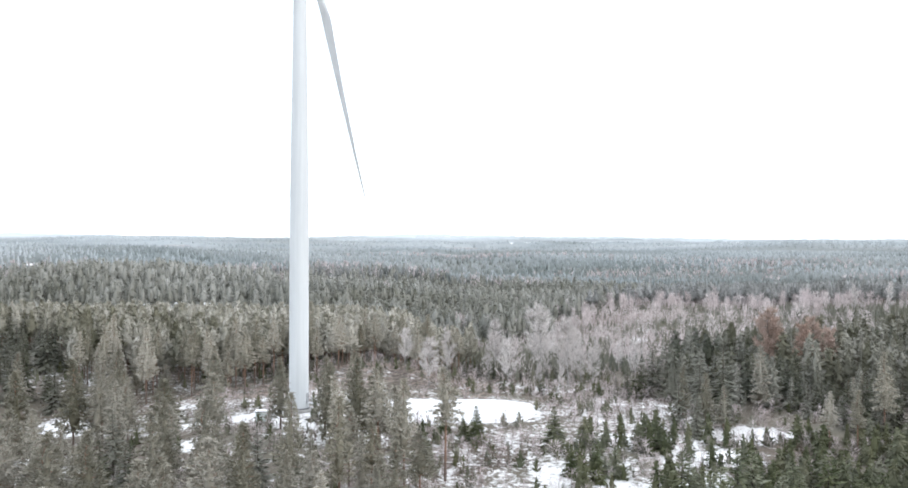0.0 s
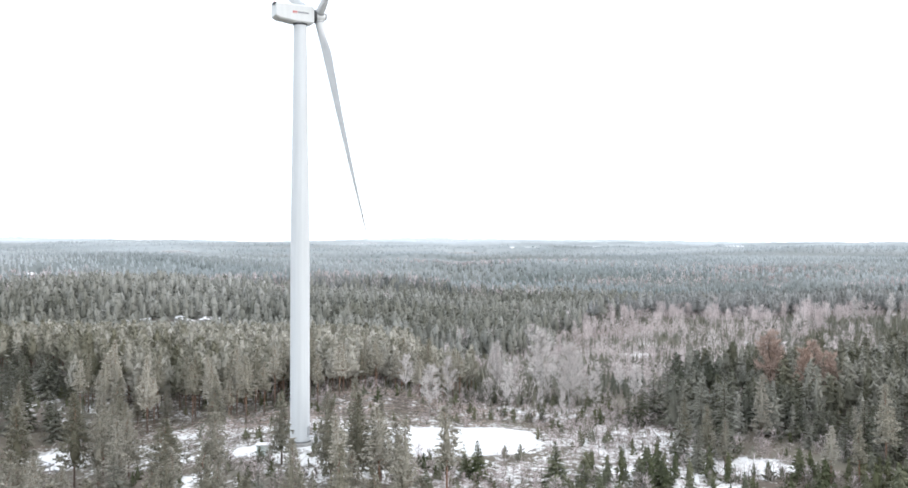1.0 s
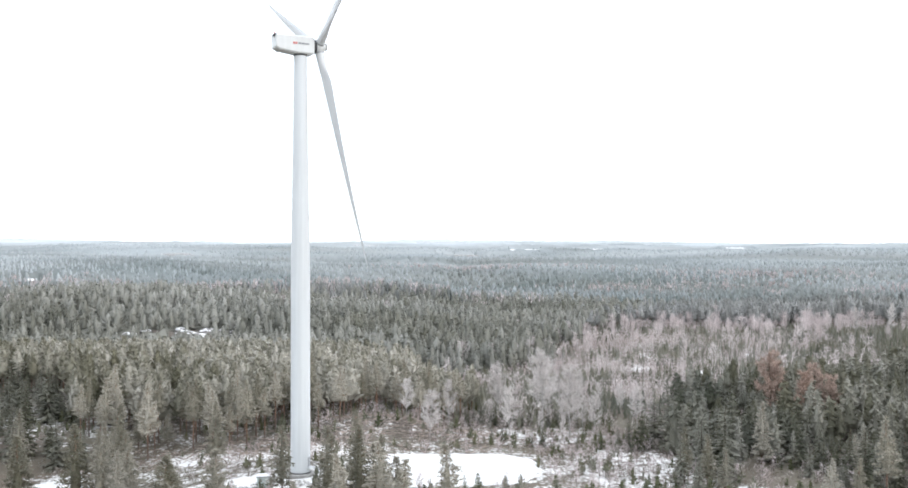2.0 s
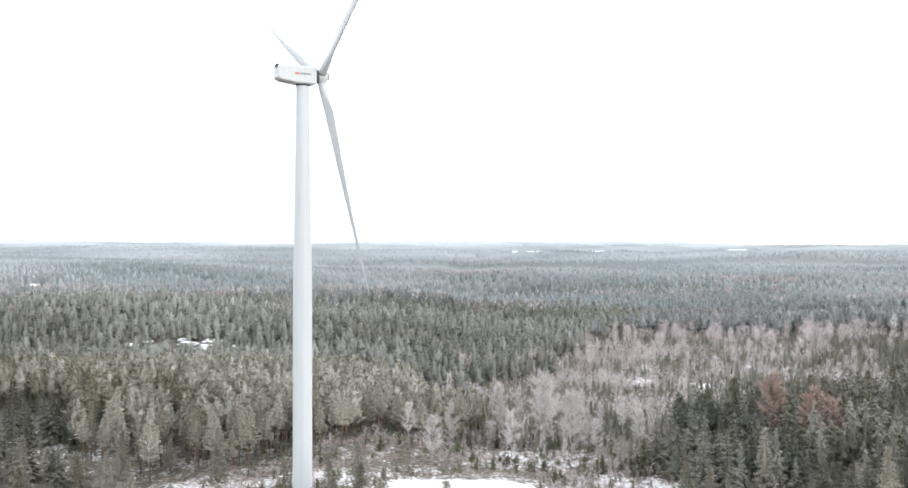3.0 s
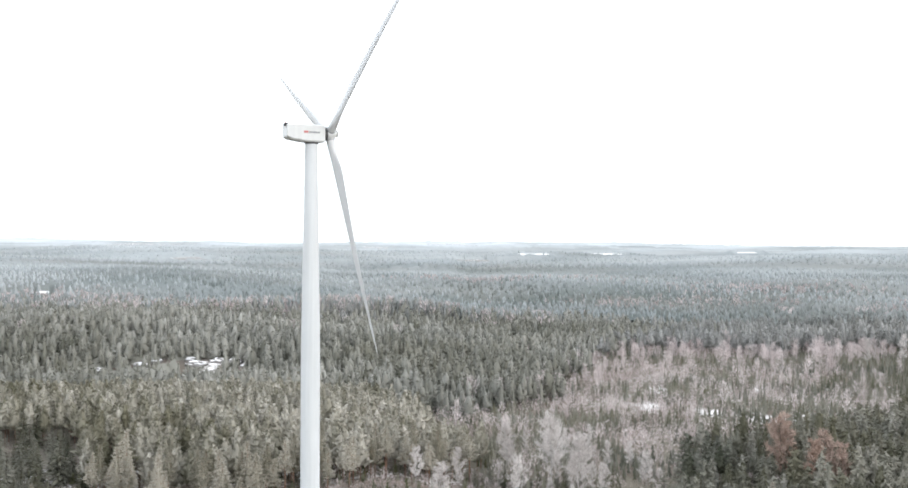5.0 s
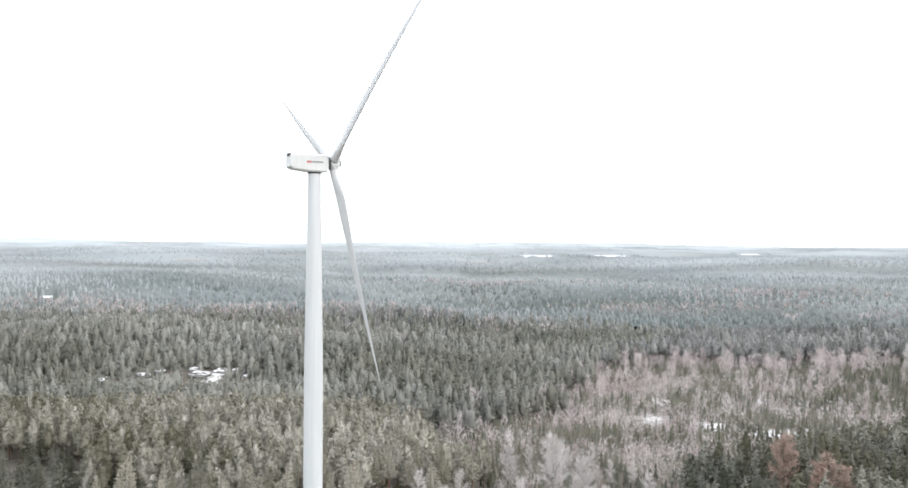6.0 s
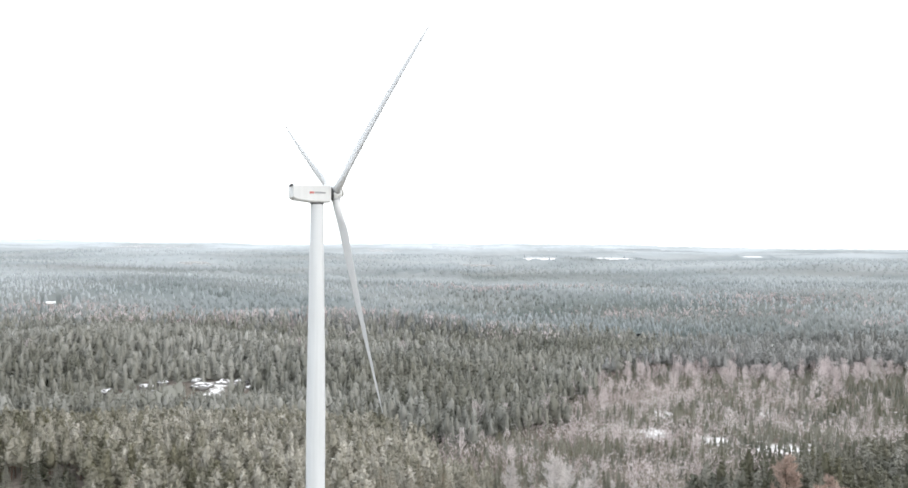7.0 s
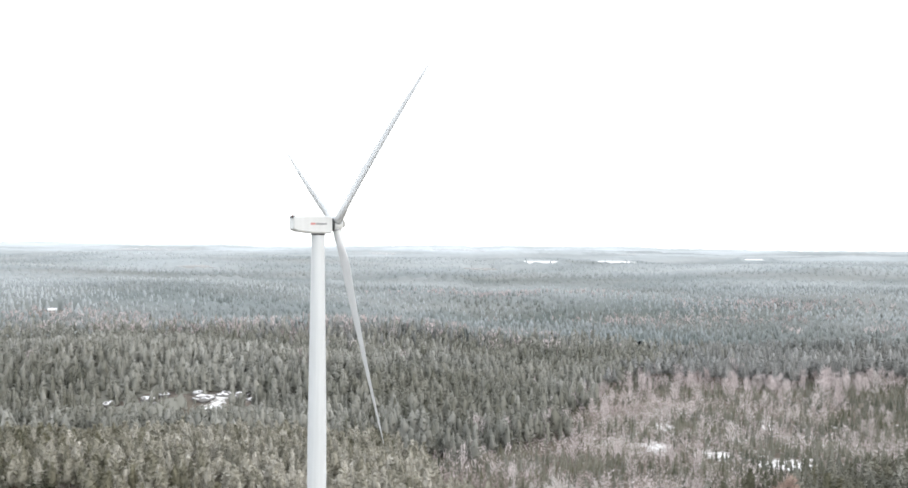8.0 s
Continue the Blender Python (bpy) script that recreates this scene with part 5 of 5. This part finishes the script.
def build_slash():
    """Felling waste: thin poles and tops lying across one another behind the pad and before the stand."""
    pieces = []
    spots = scatter(g, -85, 40, 228, 292, 0.85, lambda x, y: 0.8 * np.clip(1.3 * hump(x, y, -10, 260, 22, 13) + 0.8 * hump(x, y, -48, 240, 26, 9), 0, 1))
    for x, y in spots:
        z = float(ground_z(x, y))
        a, l = g.uniform(0, 6.28), g.uniform(1.5, 5.0)
        d = np.array([math.cos(a), math.sin(a), g.uniform(-0.05, 0.25)]) * l / 2
        c = np.array([x, y, z + g.uniform(0.1, 0.7)])
        pieces.append(spike(c - d, c + d, g.uniform(0.06, 0.16), 0.03, 4))
    v, f = joined(pieces)
    tagged(new("slash", tri_mesh("slash", v, f, [MAT_SLASH])), "grey-brown felled branches and tops lying in heaps", "felling waste", kind="stuff")


build_slash()


def build_boulder(x, y, sx, sy, sz, seed, label="grey granite boulder capped with snow", group="boulders of the clearing"):
    """A granite boulder or a low outcrop with a cap of snow."""
    z = float(ground_z(x, y))
    root = thing("boulder", label, "boulder", group)
    root.matrix_world = pose(x, y, z, 0, 0, seed * 50)
    bm = bmesh.new()
    bmesh.ops.create_icosphere(bm, subdivisions=3, radius=1.0)
    for v in bm.verts:
        n = noise.noise(v.co * 1.3 + Vector((seed, 0, 0))) * 0.35 + noise.noise(v.co * 3.1 + Vector((0, seed, 0))) * 0.12
        v.co = Vector((v.co.x * sx, v.co.y * sy, v.co.z * sz)) * (1 + n)
    part("stone", bm, MAT_STONE, root)
    bm = bmesh.new()
    bmesh.ops.create_icosphere(bm, subdivisions=3, radius=1.0)
    for v in bm.verts:
        n = noise.noise(v.co * 1.3 + Vector((seed, 0, 0))) * 0.35 + noise.noise(v.co * 3.1 + Vector((0, seed, 0))) * 0.12
        v.co = Vector((v.co.x * sx, v.co.y * sy, v.co.z * sz)) * (1 + n) * (1.05 if v.co.z > 0.35 and noise.noise(v.co * 2.2 + Vector((3, seed, 1))) > -0.15 else 0.93)
    part("snow_cap", bm, MAT_SNOW, root, "cap of white snow", smooth=True)


for k, (x, y, sx, sy, sz) in enumerate([(-99, 222, 2.4, 1.8, 1.0), (-94, 219, 1.6, 1.2, 0.7), (-52, 200, 1.2, 1.0, 0.7), (33, 186, 1.0, 0.9, 0.6), (44, 165, 1.2, 1.0, 0.7), (60, 178, 1.4, 1.1, 0.8),
                                        (-28, 196, 0.9, 0.8, 0.6), (14, 158, 1.1, 0.9, 0.6), (-12, 200, 1.0, 0.8, 0.5), (26, 152, 0.9, 0.9, 0.5)]):
    build_boulder(x, y, sx, sy, sz, k + 1.0)
for k, (x, y, sx, sy, sz) in enumerate([(-158, 541, 6.0, 7.0, 2.2), (-149, 552, 5.0, 4.0, 2.4), (-139, 556, 6.0, 4.0, 2.6), (-164, 552, 4.0, 4.0, 2.2), (-190, 540, 5.0, 4.0, 2.2), (-184, 547, 4.0, 3.0, 2.0), (-212, 536, 6.0, 3.0, 2.0), (-131, 549, 4.0, 3.0, 1.8)]):
    build_boulder(x, y, sx, sy, sz, k + 21.0, "low granite outcrop on the wooded hill, partly under snow", "rock outcrops of the hill")


# ---- the farm on the far slope ----
MAT_WALL = plain("pale_board_wall", (0.42, 0.40, 0.37), 0.8)
MAT_PANE = plain("dark_window_glass", (0.05, 0.06, 0.07), 0.15)


def build_house(x, y, turn, length, width, wall, label):
    z = float(ground_z(x, y)) - 0.3
    h = thing("farmhouse", label, "house", "buildings of the farm")
    h.matrix_world = pose(x, y, z, 0, 0, turn)
    bm = bmesh.new()
    box(bm, length, width, wall, pose(0, 0, wall / 2))
    body = part("wall", bm, MAT_WALL, h)
    bm = bmesh.new()
    rise, out = width * 0.38, 0.5
    pts = [(-width / 2 - out, wall - 0.25), (0, wall + rise), (width / 2 + out, wall - 0.25), (width / 2 + out, wall - 0.5), (0, wall + rise - 0.3), (-width / 2 - out, wall - 0.5)]
    ends = [[bm.verts.new((sx * (length / 2 + out), py, pz)) for py, pz in pts] for sx in (-1, 1)]
    for k in range(6):
        bm.faces.new((ends[0][k], ends[0][(k + 1) % 6], ends[1][(k + 1) % 6], ends[1][k]))
    for e in ends:
        bm.faces.new((e[0], e[1], e[4], e[5]))
        bm.faces.new((e[1], e[2], e[3], e[4]))
    roof = part("roof", bm, MAT_SNOW, h, "gable roof under snow")
    bm = bmesh.new()
    box(bm, 0.8, 0.8, 1.8, pose(length * 0.2, 0, wall + rise + 0.4), 0.03)
    part("chimney", bm, MAT_STONE, roof)
    n = max(2, int(length / 4))
    for k in range(n):
        bm = bmesh.new()
        box(bm, 1.1, 0.06, 1.3, pose(-length / 2 + (k + 0.5) * length / n, -width / 2 - 0.02, wall * 0.55))
        part("window", bm, MAT_PANE, body)
    bm = bmesh.new()
    box(bm, 0.06, 1.0, 2.0, pose(length / 2 + 0.02, 0, 1.1))
    part("door", bm, MAT_STONE, body)


build_house(-487, 1062, 20, 9, 5.5, 4.0, "pale farmhouse with a snowy gable roof")
build_house(-474, 1072, -60, 8, 5, 3.2, "small pale barn with a snowy roof")
